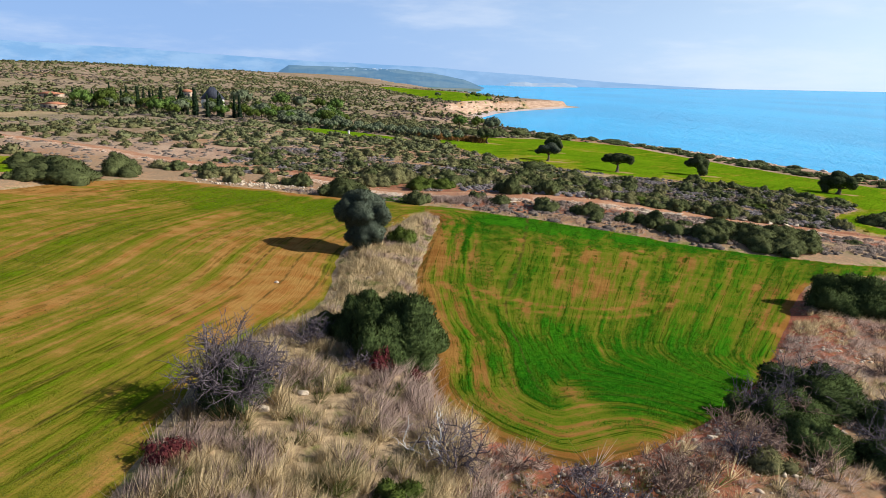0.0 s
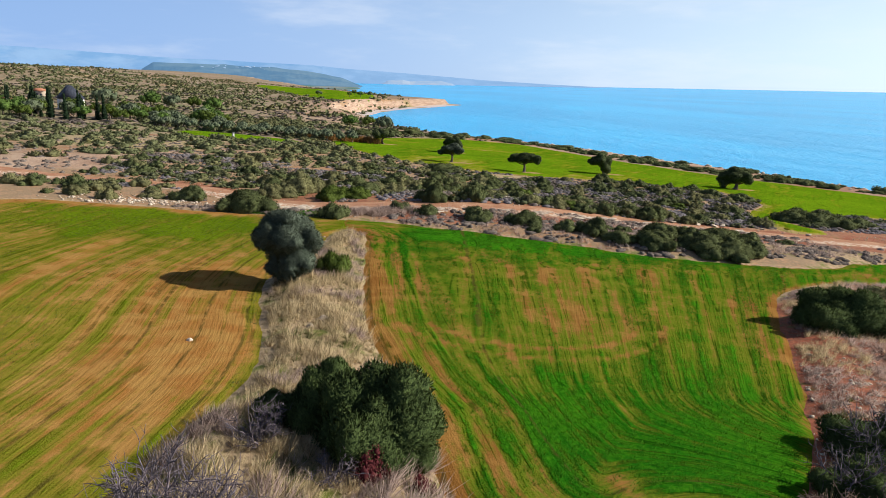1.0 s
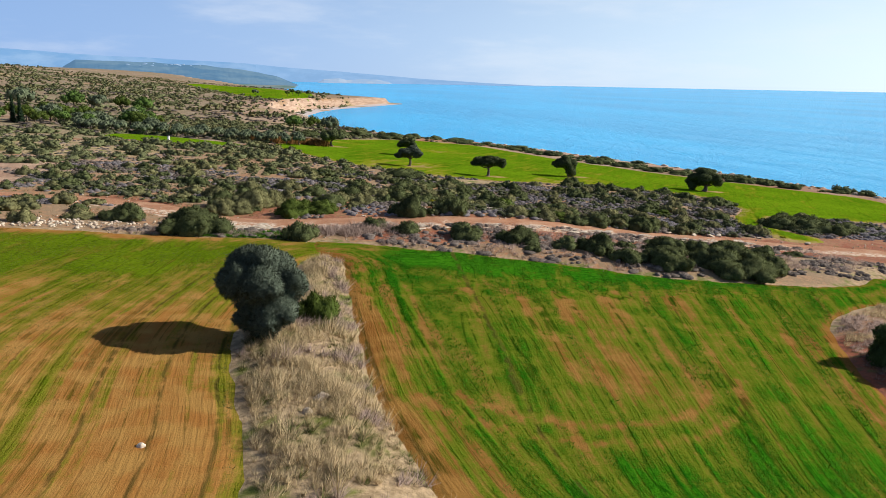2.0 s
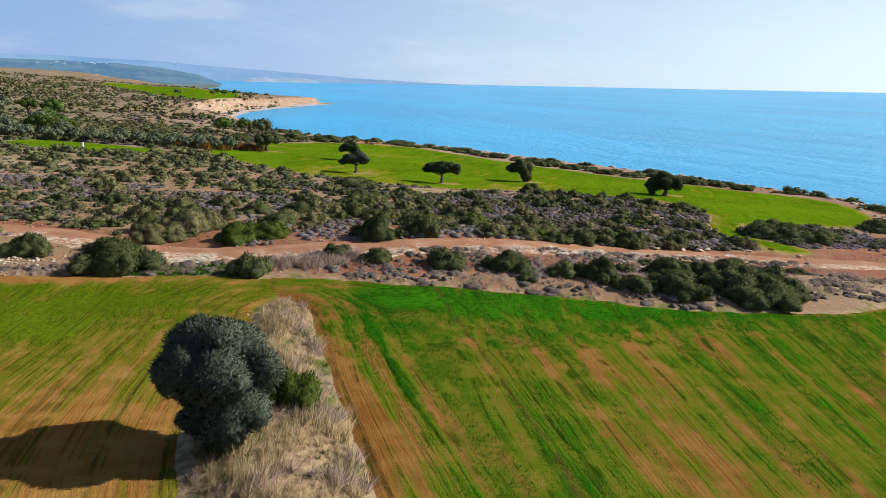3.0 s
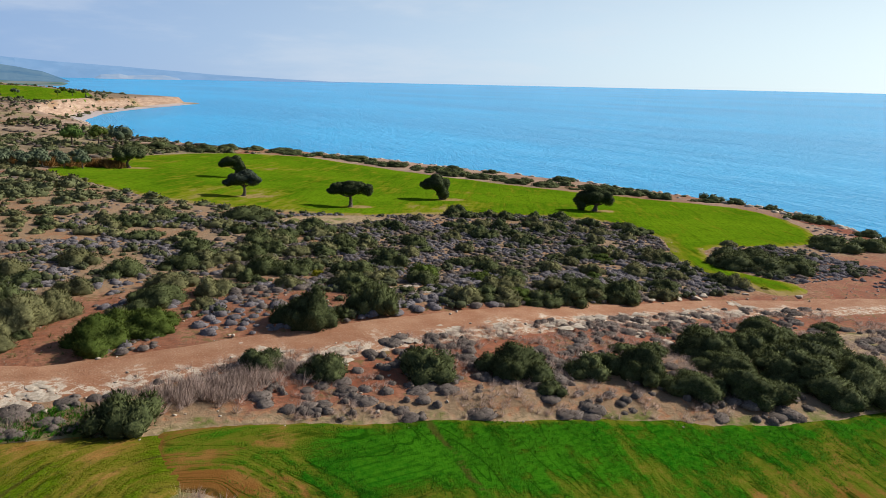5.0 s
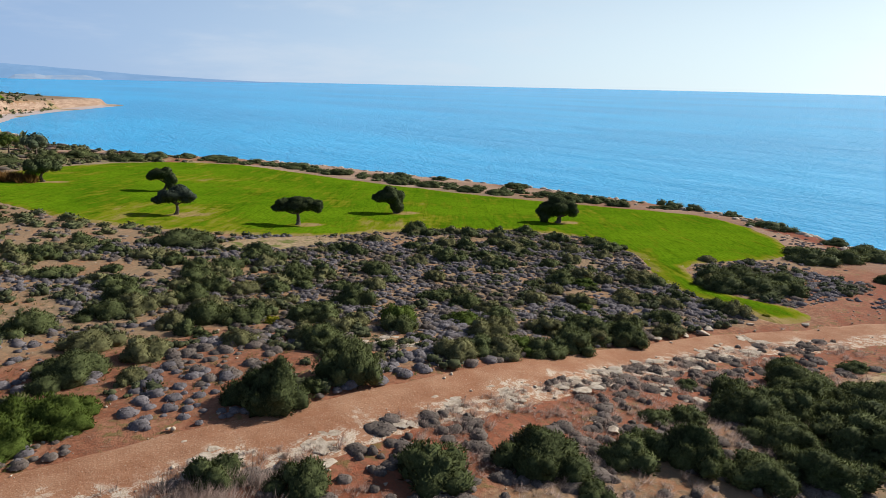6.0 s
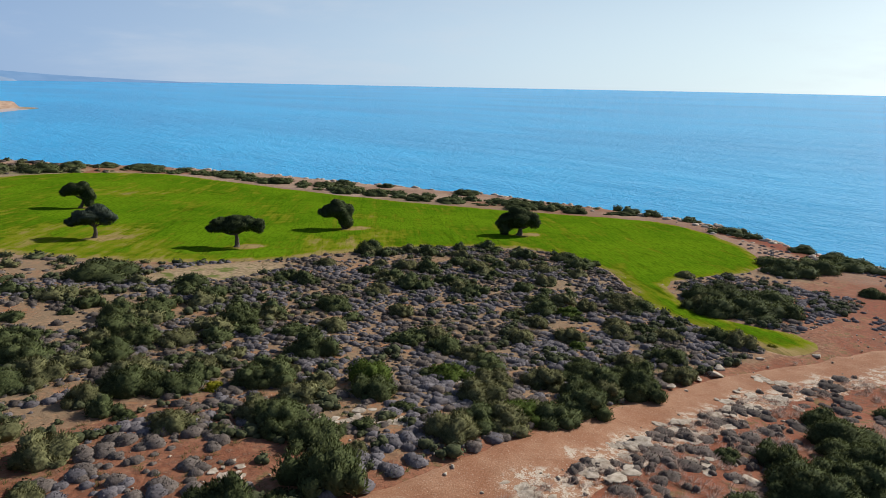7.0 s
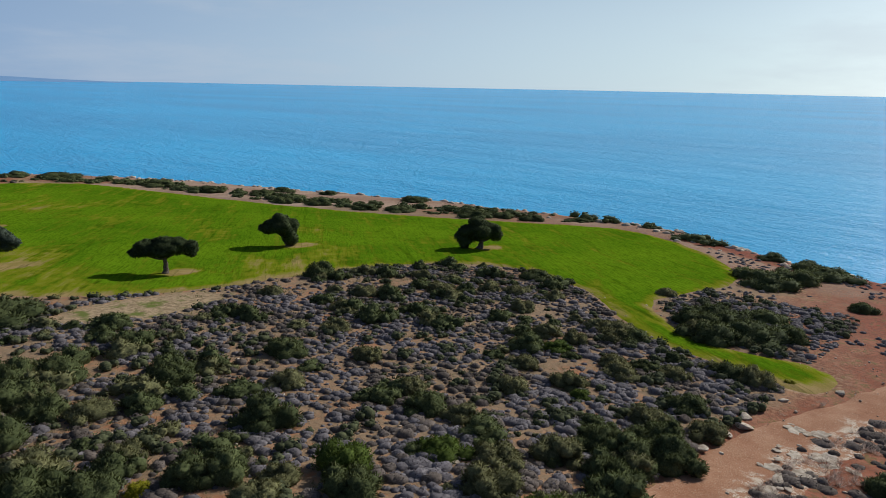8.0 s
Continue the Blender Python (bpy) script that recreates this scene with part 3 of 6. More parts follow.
def east_thin(x, y, d):
    u = line_distance(x, y, EAST_SIDE)[0] + 0.6 * (fbm(x / 3, y / 9, 24) - 0.5)
    wave = fbm(u * 1.3, y / 16, 25)
    up = 0.2 + 0.8 * sstep(y, 30, 38)
    t = up * (0.20 * sstep(u, 2.1, 1.4) * (u > 0.3) + 0.9 * (fbm(u * 0.9, y / 11, 27) - 0.32) * np.cos(6.283 * (u - 3.0) / 1.6) * sstep(u, 10.0, 3.0) * sstep(y, 84, 70) * sstep(u, 1.6, 2.3) + (0.16 + 0.7 * (wave - 0.5)) * sstep(u, 6.0, 2.9))
    t = t - 0.30 * sstep(d, 9, 4) * sstep(y, 70, 76) - 0.40 * sstep(y, 48, 34) * sstep(u, 3, 6)
    t = t + 0.62 * np.exp(-(((x - 6.8) / 0.9) ** 2) - ((y - 33.2) / 1.3) ** 2) + 0.07 * np.exp(-(((y - 58) / 9) ** 2)) * sstep(x, 6, 12)
    # wheel marks of a wide turn
    for r in (8.6, 10.4):
        ring = np.abs(np.hypot(x - 9.5, y - 57) - r)
        t = t + 0.26 * np.exp(-((ring / 0.28) ** 2)) * (y < 53)
    t = t + 0.34 * sstep(x, 7, -2) * sstep(y, 79, 85)
    t = t + 0.30 * sstep(d, 0.9, 0.3) + 0.12 * sstep(x, 44, 56) + 0.10 * sstep(d, 5, 1.5) * sstep(x, 12, 16) * (y < 60)
    return t


BED = np.arange(-40.0, 110.0, 0.5)
BED_X = np.convolve(np.pad(np.interp(BED, [-40, 10, 30, 46, 60, 66, 80, 110], [-30, -17.6, -12.6, -8.6, -9.4, -8.8, -4.8, 2.0]), 12, "edge"), np.ones(25) / 25, "valid")


def west_rows(x, y):
    """Rows that follow the bank and close round its end."""
    u = x - np.interp(y, BED, BED_X)
    end = line_distance(x, y, EAST_SIDE)[0]
    k = sstep(y, 77, 83) * sstep(end, 11, 6)
    return u * (1 - k) - end * k, y * (1 - k) + 5.0 * x * k + 6.0 * np.maximum(y - 74, 0)


def west_thin(x, y, d):
    u, _ = west_rows(x, y)
    wide = fbm(u / 5, y / 40, 28) - 0.5
    t = (0.12 - 0.34 * sstep(x, -46, -30)) * sstep(y, 70, 84) * sstep(d, 0.6, 3) - 0.34 * np.exp(-(((u + 21.5) / 1.6) ** 2)) - 0.24 * sstep(u, -13, -5) * sstep(y, 40, 28)
    t = t + 0.26 * sstep(u, -13, -3) * sstep(u, 0.5, -1.0) * np.exp(-(((y - 47) / 9) ** 2)) + 0.25 * sstep(d, 2.0, 0.4) * (x < -12) + 0.5 * wide
    t = t - 0.30 * sstep(y, 72, 80) * sstep(x, -34, -20) * sstep(fbm(x / 5, y / 4, 33), 0.34, 0.60)
    t = t + 0.30 * sstep(d, 5, 1.5) * sstep(x, -34, -44) * (y > 60) + 0.40 * sstep(d, 4.0, 1.0) * sstep(y, 74, 84) * sstep(x, -9, -14)
    for off in (-1.6, -2.6, -4.4, -7.6):
        t = t + 0.22 * np.exp(-(((u - off) / 0.32) ** 2)) * sstep(y, 82, 74)
    return t


TREE_FEET = [(42.0, 166.0), (65.3, 172.8), (89.8, 154.4), (27.2, 180.8), (33.9, 213.5), (14.2, 231.0)]


def meadow_thin(x, y, d):
    t = 0.45 * sstep(d, 2.5, 0.3) + 0.5 * sstep(x, 67, 61) * sstep(y, 104, 96) + 0.30 * sstep(fbm(x / 26, y / 26, 61), 0.46, 0.66) * sstep(x, 85, 45)
    for tx, ty in TREE_FEET:
        t = t + 2.2 * np.exp(-(((x - tx - 1.6) / 2.1) ** 2) - ((y - ty + 0.6) / 1.3) ** 2)
    for off in (-1.0, 1.0):
        t = t + 0.2 * np.exp(-(((0.8 * x - 0.6 * y + 11 + off) / 0.35) ** 2))
    return t


build_ground()
build_sheet("field_west", WEST, 0.7, M_WEST, "stubble field with tan soil and thin green shoots in rows", west_rows, west_thin)
build_sheet("field_east", EAST, 0.5, M_EAST, "field of young green corn with bare sandy strips", east_rows, east_thin)
build_sheet("meadow", MEADOW, 0.9, M_MEADOW, "bright green sown meadow above the sea", lambda x, y: (0.8 * x - 0.6 * y, 0.6 * x + 0.8 * y),
            meadow_thin)
build_sheet("field_plot", PLOT, 1.0, M_MEADOW, "small bright green field beyond the scrub", lambda x, y: (x, y), lambda x, y, d: 0.1 * sstep(d, 2, 0))
build_sheet("field_corner", CORNER, 1.0, M_MEADOW, "corner of a green field behind shrubs", lambda x, y: (x, y), lambda x, y, d: 0.25 + 0 * x)
build_sheet("field_headland", FAR_PLOT, 4.0, M_MEADOW, "green field on the distant headland", lambda x, y: (x * 0.2, y * 0.2), lambda x, y, d: 0.15 * sstep(d, 6, 0))


def build_track():
    line = np.array(TRACK, float)
    for _ in range(3):
        q = np.stack([0.75 * line[:-1] + 0.25 * line[1:], 0.25 * line[:-1] + 0.75 * line[1:]], 1).reshape(-1, 2)
        line = np.vstack([line[:1], q, line[-1:]])
    seg = np.r_[0, np.cumsum(np.hypot(*np.diff(line, axis=0).T))]
    s = np.arange(0, seg[-1], 0.5)
    cx, cy = np.interp(s, seg, line[:, 0]), np.interp(s, seg, line[:, 1])
    tx, ty = np.gradient(cx), np.gradient(cy)
    ll = np.hypot(tx, ty)
    nx, ny = ty / ll, -tx / ll
    off = np.linspace(-3.2, 5.6, 23)
    x = (cx[:, None] + nx[:, None] * off).ravel()
    y = (cy[:, None] + ny[:, None] * off).ravel()
    o, run = np.tile(off, len(s)), np.repeat(s, len(off))
    d = np.where(o > 0, 4.3 - o, 1.75 + o) + 1.2 * (fbm(x / 2.5, y / 2.5, 31) - 0.5)
    z = height(x, y) + 0.01 - 0.34 * sstep(d, 0.35, -0.8) - 0.05 * np.exp(-(((np.abs(o) - 0.85) / 0.3) ** 2))
    me = make_mesh("dirt_track", np.stack([x, y, z], 1), grid_faces(len(off), len(s)), M_TRACK, True)
    vector_layer(me, "rows", np.stack([o, run, d], 1))
    tagged(new("dirt_track", me), "orange dirt track with broken pale limestone", "track", kind="structure")


build_track()


def build_sea():
    xs = np.concatenate([[-4990, -4000, -3000, -1500, -300, 0, 100, 250, 600, 1500], np.arange(2200, 5000, 150), [4995.0]])
    ys = np.concatenate([[-4990, -1000, -100, 100, 250, 600, 1500], np.arange(2200, 5000, 150), [4995.0]])
    x, y = [a.ravel() for a in np.meshgrid(xs, ys)]
    z = SEA + 6.0 * sstep(np.hypot(x, y), 3000, 4950)
    me = make_mesh("water", np.stack([x, y, z], 1), grid_faces(len(xs), len(ys)), M_SEA, True)
    tagged(new("water", me), "calm bright blue sea with fine ripples", "sea", kind="structure")


build_sea()


def build_ridge(name, label, material, near, far, headings, crests, seed, rough):
    """A range of distant hills round the viewpoint, from its foot to its crest."""
    a = np.radians(np.linspace(headings[0], headings[-1], 220))
    crest = np.interp(np.degrees(a), headings, crests)
    rows_out = []
    for k in np.linspace(0, 1, 14):
        r = near + (far - near) * k
        z = SEA - 2 + (crest - SEA + 2) * (k**0.8) + rough * (fbm(a * 60 + k * 3, a * 0 + k * 6, seed, 5) - 0.5) * (0.3 + k * (1 - k) * 3) * np.clip((crest - SEA) / 60, 0, 1)
        rows_out.append(np.stack([r * np.sin(a), r * np.cos(a), z], 1))
    me = make_mesh(name, np.concatenate(rows_out), grid_faces(len(a), 14), material, True)
    tagged(new(name, me), label, "hills", kind="structure")


# backdrops: their haze is emission in the materials, not air
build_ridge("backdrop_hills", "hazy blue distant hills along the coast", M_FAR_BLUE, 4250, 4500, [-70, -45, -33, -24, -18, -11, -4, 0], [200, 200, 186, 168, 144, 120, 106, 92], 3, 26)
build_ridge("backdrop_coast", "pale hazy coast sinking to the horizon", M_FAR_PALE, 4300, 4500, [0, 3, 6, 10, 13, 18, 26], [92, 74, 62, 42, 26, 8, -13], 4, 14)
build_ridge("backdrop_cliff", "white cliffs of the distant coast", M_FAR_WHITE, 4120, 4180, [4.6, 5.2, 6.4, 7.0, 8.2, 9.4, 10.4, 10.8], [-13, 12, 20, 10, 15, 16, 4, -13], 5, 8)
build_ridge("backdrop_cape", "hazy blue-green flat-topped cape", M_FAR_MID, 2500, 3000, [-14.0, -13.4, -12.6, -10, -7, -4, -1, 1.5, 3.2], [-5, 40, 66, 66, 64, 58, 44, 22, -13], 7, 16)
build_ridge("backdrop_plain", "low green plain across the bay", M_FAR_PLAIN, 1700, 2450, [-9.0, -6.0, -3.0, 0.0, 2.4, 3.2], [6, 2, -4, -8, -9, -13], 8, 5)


# ---- things: helpers ----
def part(name, me, parent, label=""):
    ob = new(name, me)
    ob.parent = parent
    return tagged(ob, label)


def base(name, x, y, label, category, group="", turn=0.0, sink=0.0):
    ob = new(name)
    ob.empty_display_size = 0.3
    ob.matrix_basis = pose(x, y, height_at(x, y) - sink, 0, 0, turn)
    return tagged(ob, label, category, group)


def ico(level):
    bm = bmesh.new()
    bmesh.ops.create_icosphere(bm, subdivisions=level, radius=1.0)
    bmesh.ops.triangulate(bm, faces=bm.faces)
    v = np.array([p.co[:] for p in bm.verts])
    f = np.array([[p.index for p in q.verts] for q in bm.faces])
    bm.free()
    return v, f


ICO1, ICO2, ICO3 = ico(1), ico(2), ico(3)  # 20, 80 and 320 faces


def joined(pieces):
    vs, fs, n = [], [], 0
    for v, f in pieces:
        vs.append(v)
        fs.append(f + n)
        n += len(v)
    return np.concatenate(vs), np.concatenate(fs)


def unit(v):
    return v / (np.linalg.norm(v, axis=-1, keepdims=True) + 1e-9)


def leaves(rng, centre, normal, size, slim=2.0, upward=0.4, spread=0.8):
    """Leaf sprays: bent quads at the given places, turned about the given normals."""
    k = len(centre)
    nrm = unit(normal + spread * rng.normal(size=(k, 3)))
    t = rng.normal(size=(k, 3)) + np.array([0, 0, upward * 3])
    t = unit(t - (t * nrm).sum(1, keepdims=True) * nrm)
    s = np.cross(nrm, t)
    ln = (size * rng.uniform(0.6, 1.35, k))[:, None]
    wd = ln / slim
    a, b = centre - t * ln * 0.5, centre + t * ln * 0.5
    m1 = centre + s * wd * 0.5 + nrm * wd * 0.15
    m2 = centre - s * wd * 0.5 + nrm * wd * 0.15
    v = np.stack([a, m1, b, m2], 1).reshape(-1, 3)
    i = np.arange(k)[:, None] * 4
    return v, np.concatenate([i + [0, 1, 2], i + [0, 2, 3]])


def crown(rng, lobes, count, size, slim=2.0, core=0.82, upward=0.3, floor=None, spread=0.42):
    """Foliage on a heap of lobes (x, y, z, rx, rz), over a darker inner mass."""
    lobes = np.array(lobes, float)
    share = lobes[:, 3] * lobes[:, 3] + lobes[:, 3] * lobes[:, 4]
    pick = rng.choice(len(lobes), int(count * 2.2), p=share / share.sum())
    way = unit(rng.normal(size=(len(pick), 3)) + [0, 0, 0.25])
    rad = np.stack([lobes[pick, 3], lobes[pick, 3], lobes[pick, 4]], 1)
    bump = 0.80 + 0.30 * rng.random((len(pick), 1)) + 0.22 * rng.random((len(pick), 1)) ** 6
    p = lobes[pick, :3] + way * rad * bump
    keep = np.ones(len(p), bool)
    for k, lobe in enumerate(lobes):
        q = (p - lobe[:3]) / [lobe[3], lobe[3], lobe[4]]
        keep &= ((q**2).sum(1) > 0.72) | (pick == k)
    if floor is not None:
        keep &= p[:, 2] > floor
    p, way = p[keep][:count], way[keep][:count]
    out = [leaves(rng, p, way, size, slim, upward, spread)]
    if core > 0:
        for x, y, z, rx, rz in lobes:
            v, f = ICO2 if rx > 0.5 and count > 300 else ICO1
            v = v * [rx * core, rx * core, rz * core] * (1 + 0.10 * rng.normal(size=(len(v), 1))) + [x, y, z]
            if floor is not None:
                v[:, 2] = np.maximum(v[:, 2], floor - 0.05)
            out.append((v, f))
    return joined(out)


def mound(seed, count, size, lumps=9, slim=2.4, upward=0.7, core=0.86, lobe=1.0, spread=0.42):
    """An uneven bush of radius 1 and height 1."""
    rng = np.random.default_rng(seed)
    lobes = [(rng.uniform(-0.15, 0.15), rng.uniform(-0.15, 0.15), 0.32, 0.58, 0.50)]
    for k in range(lumps):
        a, r = 6.283 * (k + rng.uniform(-0.4, 0.4)) / lumps, rng.uniform(0.36, 0.74)
        s = rng.uniform(0.20, 0.42) * lobe
        lobes.append((r * math.cos(a), r * math.sin(a), rng.uniform(0.05, 0.42), s, s * rng.uniform(0.7, 1.25)))
    for k in range(max(1, lumps // 3)):
        s = rng.uniform(0.18, 0.34)
        lobes.append((rng.uniform(-0.4, 0.4), rng.uniform(-0.4, 0.4), rng.uniform(0.5, 0.72), s * lobe, s * 1.1 * lobe))
    return crown(rng, lobes, count, size, slim, core, upward, 0.0, spread)


def faced(v, f, soft):
    """Turns each triangle so that its front looks the way of its normals."""
    a, b, c = v[f[:, 0]], v[f[:, 1]], v[f[:, 2]]
    back = (np.cross(b - a, c - a) * soft[f].sum(1)).sum(1) < 0
    f = f.copy()
    f[back] = f[back][:, [0, 2, 1]]
    return f


def sprigs(rng, root, way, size, slim=3.0, rise=0.8, stray=0.45):
    """Leafy shoots: slim blades that grow outwards and up from their roots."""
    k = len(root)
    grow = unit(way + [0, 0, rise] + stray * rng.normal(size=(k, 3)))
    side = unit(np.cross(grow, rng.normal(size=(k, 3))))
    ln = (size * rng.uniform(0.6, 1.4, k))[:, None]
    side = side * ln / slim * 0.6
    v = np.stack([root - side - grow * ln * 0.1, root + side, root + grow * ln], 1).reshape(-1, 3)
    return v, np.arange(k * 3).reshape(-1, 3)


def leafy_form(seed, lobes, count, size, slim=3.0, rise=0.8, core=0.90, floor=None, stray=0.45):
    """Shoots over a heap of rounded lobes (x, y, z, rx, rz), with the normals of the soft mass that they make."""
    rng = np.random.default_rng(seed)
    lobes = np.array(lobes, float)
    rad = lobes[:, [3, 3, 4]]
    pick = rng.choice(len(lobes), count * 3, p=lobes[:, 3] ** 2 / (lobes[:, 3] ** 2).sum())
    way = unit(rng.normal(size=(len(pick), 3)) + [0, 0, 0.35])
    p = lobes[pick, :3] + way * rad[pick] * (0.80 + 0.24 * rng.random((len(pick), 1)) + 0.14 * rng.random((len(pick), 1)) ** 5)
    keep = np.ones(len(p), bool)
    for k in range(len(lobes)):
        keep &= ((((p - lobes[k, :3]) / rad[k]) ** 2).sum(1) > 0.80) | (pick == k)
    if floor is not None:
        keep &= p[:, 2] > floor
    p, way = p[keep][:count], way[keep][:count]
    out = [sprigs(rng, p, way, size, slim, rise, stray)]
    for x, y, z, rx, rz in lobes:
        v, f = ICO3 if count > 3000 and rx > 0.3 else ICO2 if count > 300 else ICO1
        v = v * (1 + 0.09 * np.sin(v @ np.array([7.0, 5.0, 6.0]) + 9 * x + 5 * y)[:, None] + 0.07 * rng.normal(size=(len(v), 1))) * [rx * core, rx * core, rz * core] + [x, y, z]
        if floor is not None:
            v[:, 2] = np.maximum(v[:, 2], floor - 0.05)
        out.append((v, f))
    v, f = joined(out)
    away, total = np.zeros_like(v), np.zeros((len(v), 1))
    for k in range(len(lobes)):
        q = (v - lobes[k, :3]) / rad[k]
        w = np.exp(-3.0 * (q**2).sum(1, keepdims=True))
        away, total = away + w * q / rad[k], total + w
    soft = unit(away / (total + 1e-9)) + 0.26 * rng.normal(size=v.shape)
    return v, faced(v, f, soft), unit(soft)


def leafy(name, material, *form, **more):
    """A mesh of a leafy form."""
    v, f, soft = leafy_form(*form, **more)
    me = make_mesh(name, v, f, material, True)
    me.normals_split_custom_set_from_vertices(soft.tolist())
    return me


def lumpy(seed, lobes, share=0.5, each=4):
    """The lobes of a crown, each with smaller ones budding from it."""
    rng = np.random.default_rng(seed)
    out = list(lobes)
    for x, y, z, rx, rz in lobes:
        for _ in range(each):
            w = unit(rng.normal(size=3) + [0, 0, 0.4])
            k = share * rng.uniform(0.7, 1.15)
            out.append((x + w[0] * rx * 0.78, y + w[1] * rx * 0.78, z + w[2] * rz * 0.78, rx * k, rz * k))
    return out


def shrub_lobes(seed, lumps, spread=0.62):
    """A bush of radius 1 and height 1: overlapping domes that reach the ground."""
    rng = np.random.default_rng(seed)
    lobes = [(rng.uniform(-0.15, 0.15), rng.uniform(-0.15, 0.15), 0.18, 0.58, 0.58)]
    for k in range(lumps):
        a, r = 6.283 * (k + rng.uniform(-0.45, 0.45)) / lumps, spread * rng.uniform(0.5, 1.25)
        w = rng.uniform(0.20, 0.44)
        lobes.append((r * math.cos(a), r * math.sin(a), rng.uniform(0.08, 0.30), w, w * rng.uniform(0.9, 1.35)))
    for k in range(max(2, lumps // 2)):
        a, r, w = rng.uniform(0, 6.283), rng.uniform(0.15, 0.45), rng.uniform(0.20, 0.32)
        lobes.append((r * math.cos(a), r * math.sin(a), rng.uniform(0.45, 0.70), w, w * 1.2))
    return lobes


def clump(seed, count, size):
    """A simple far-off bush of radius 1 and height 1."""
    rng = np.random.default_rng(seed)
    lobes = [(0, 0, 0.3, 0.6, 0.5), (rng.uniform(0.2, 0.5), rng.uniform(-0.4, 0.4), 0.25, 0.42, 0.4), (-rng.uniform(0.2, 0.5), rng.uniform(-0.4, 0.4), 0.3, 0.40, 0.5)]
    return crown(rng, lobes, count, size, 1.5, 0.80, 0.5, 0.0)


def far_blob(seed):
    """A very distant bush of radius 1 and height 1: one lumpy mass with a few sprays."""
    rng = np.random.default_rng(seed)
    v, f = ICO1
    v = v * [0.9, 0.9, 0.62] * (1 + 0.20 * rng.normal(size=(len(v), 1))) + [0, 0, 0.3]
    p = unit(rng.normal(size=(5, 3)) + [0, 0, 0.6])
    return joined([(v, f), leaves(rng, p * [0.8, 0.8, 0.6] + [0, 0, 0.3], p, 0.8, 1.4)])


def cushion(seed, sprays, size):
    """A low thorny dome of radius 1, height about 0.75: a dense twiggy mass with short stiff tips."""
    rng = np.random.default_rng(seed)
    v, f = ICO2 if sprays > 40 else ICO1
    lump = 1 + 0.13 * np.sin(v @ np.array([4.0, 3.0, 2.0]) + seed) + 0.06 * np.sin(v @ np.array([9.0, -7.0, 8.0]) + seed) + 0.09 * rng.normal(size=len(v))
    v = v * [0.89, 0.89, 0.66] * lump[:, None]
    keep = (v[f][:, :, 2] > 0.02).any(1)
    used, back = np.unique(f[keep], return_inverse=True)
    v, f = v[used], back.reshape(-1, 3)
    way = rng.normal(size=(sprays, 3))
    way[:, 2] = np.abs(way[:, 2]) * 1.1
    way = unit(way)
    root = way * [0.86, 0.86, 0.64]
    side = unit(np.cross(way, rng.normal(size=(sprays, 3)))) * size * 0.35
    tip = root + unit(way * [1, 1, 1.3] + 0.5 * rng.normal(size=(sprays, 3))) * size * rng.uniform(0.8, 1.5, (sprays, 1))
    sv = np.stack([root - side, root + side, tip], 1).reshape(-1, 3)
    return joined([(v, f), (sv, np.arange(sprays * 3).reshape(-1, 3))])


def tuft(seed, blades, lean, width):
    """A tuft of grass of height 1."""
    rng = np.random.default_rng(seed)
    a = rng.uniform(0, 6.283, blades)
    r = rng.uniform(0, 0.28, blades)
    root = np.stack([r * np.cos(a), r * np.sin(a), np.zeros(blades)], 1)
    out = np.stack([np.cos(a), np.sin(a), np.zeros(blades)], 1) * lean * rng.uniform(0.2, 1.0, (blades, 1))
    h = rng.uniform(0.55, 1.05, (blades, 1)) * [[0, 0, 1]]
    side = np.stack([-np.sin(a + 0.6), np.cos(a + 0.6), 0 * a], 1) * width
    v = np.stack([root - side, root + side, root + out + h], 1).reshape(-1, 3)
    sward = unit(np.repeat(out * 0.5 + 0.35 * rng.normal(size=(blades, 3)) + [0, 0, 0.9], 3, 0))
    return v, faced(v, np.arange(blades * 3).reshape(-1, 3), sward), sward


def pebble(seed, level=ICO1):
    rng = np.random.default_rng(seed)
    v, f = level
    v = np.array(v)
    for _ in range(11):
        n = unit(rng.normal(size=3))
        cut = rng.uniform(0.42, 0.8)
        over = np.maximum(v @ n - cut, 0)
        v = v - over[:, None] * n
    return v * [1, rng.uniform(0.6, 0.9), rng.uniform(0.4, 0.65)] * (1 + 0.03 * rng.normal(size=(len(v), 1))), f


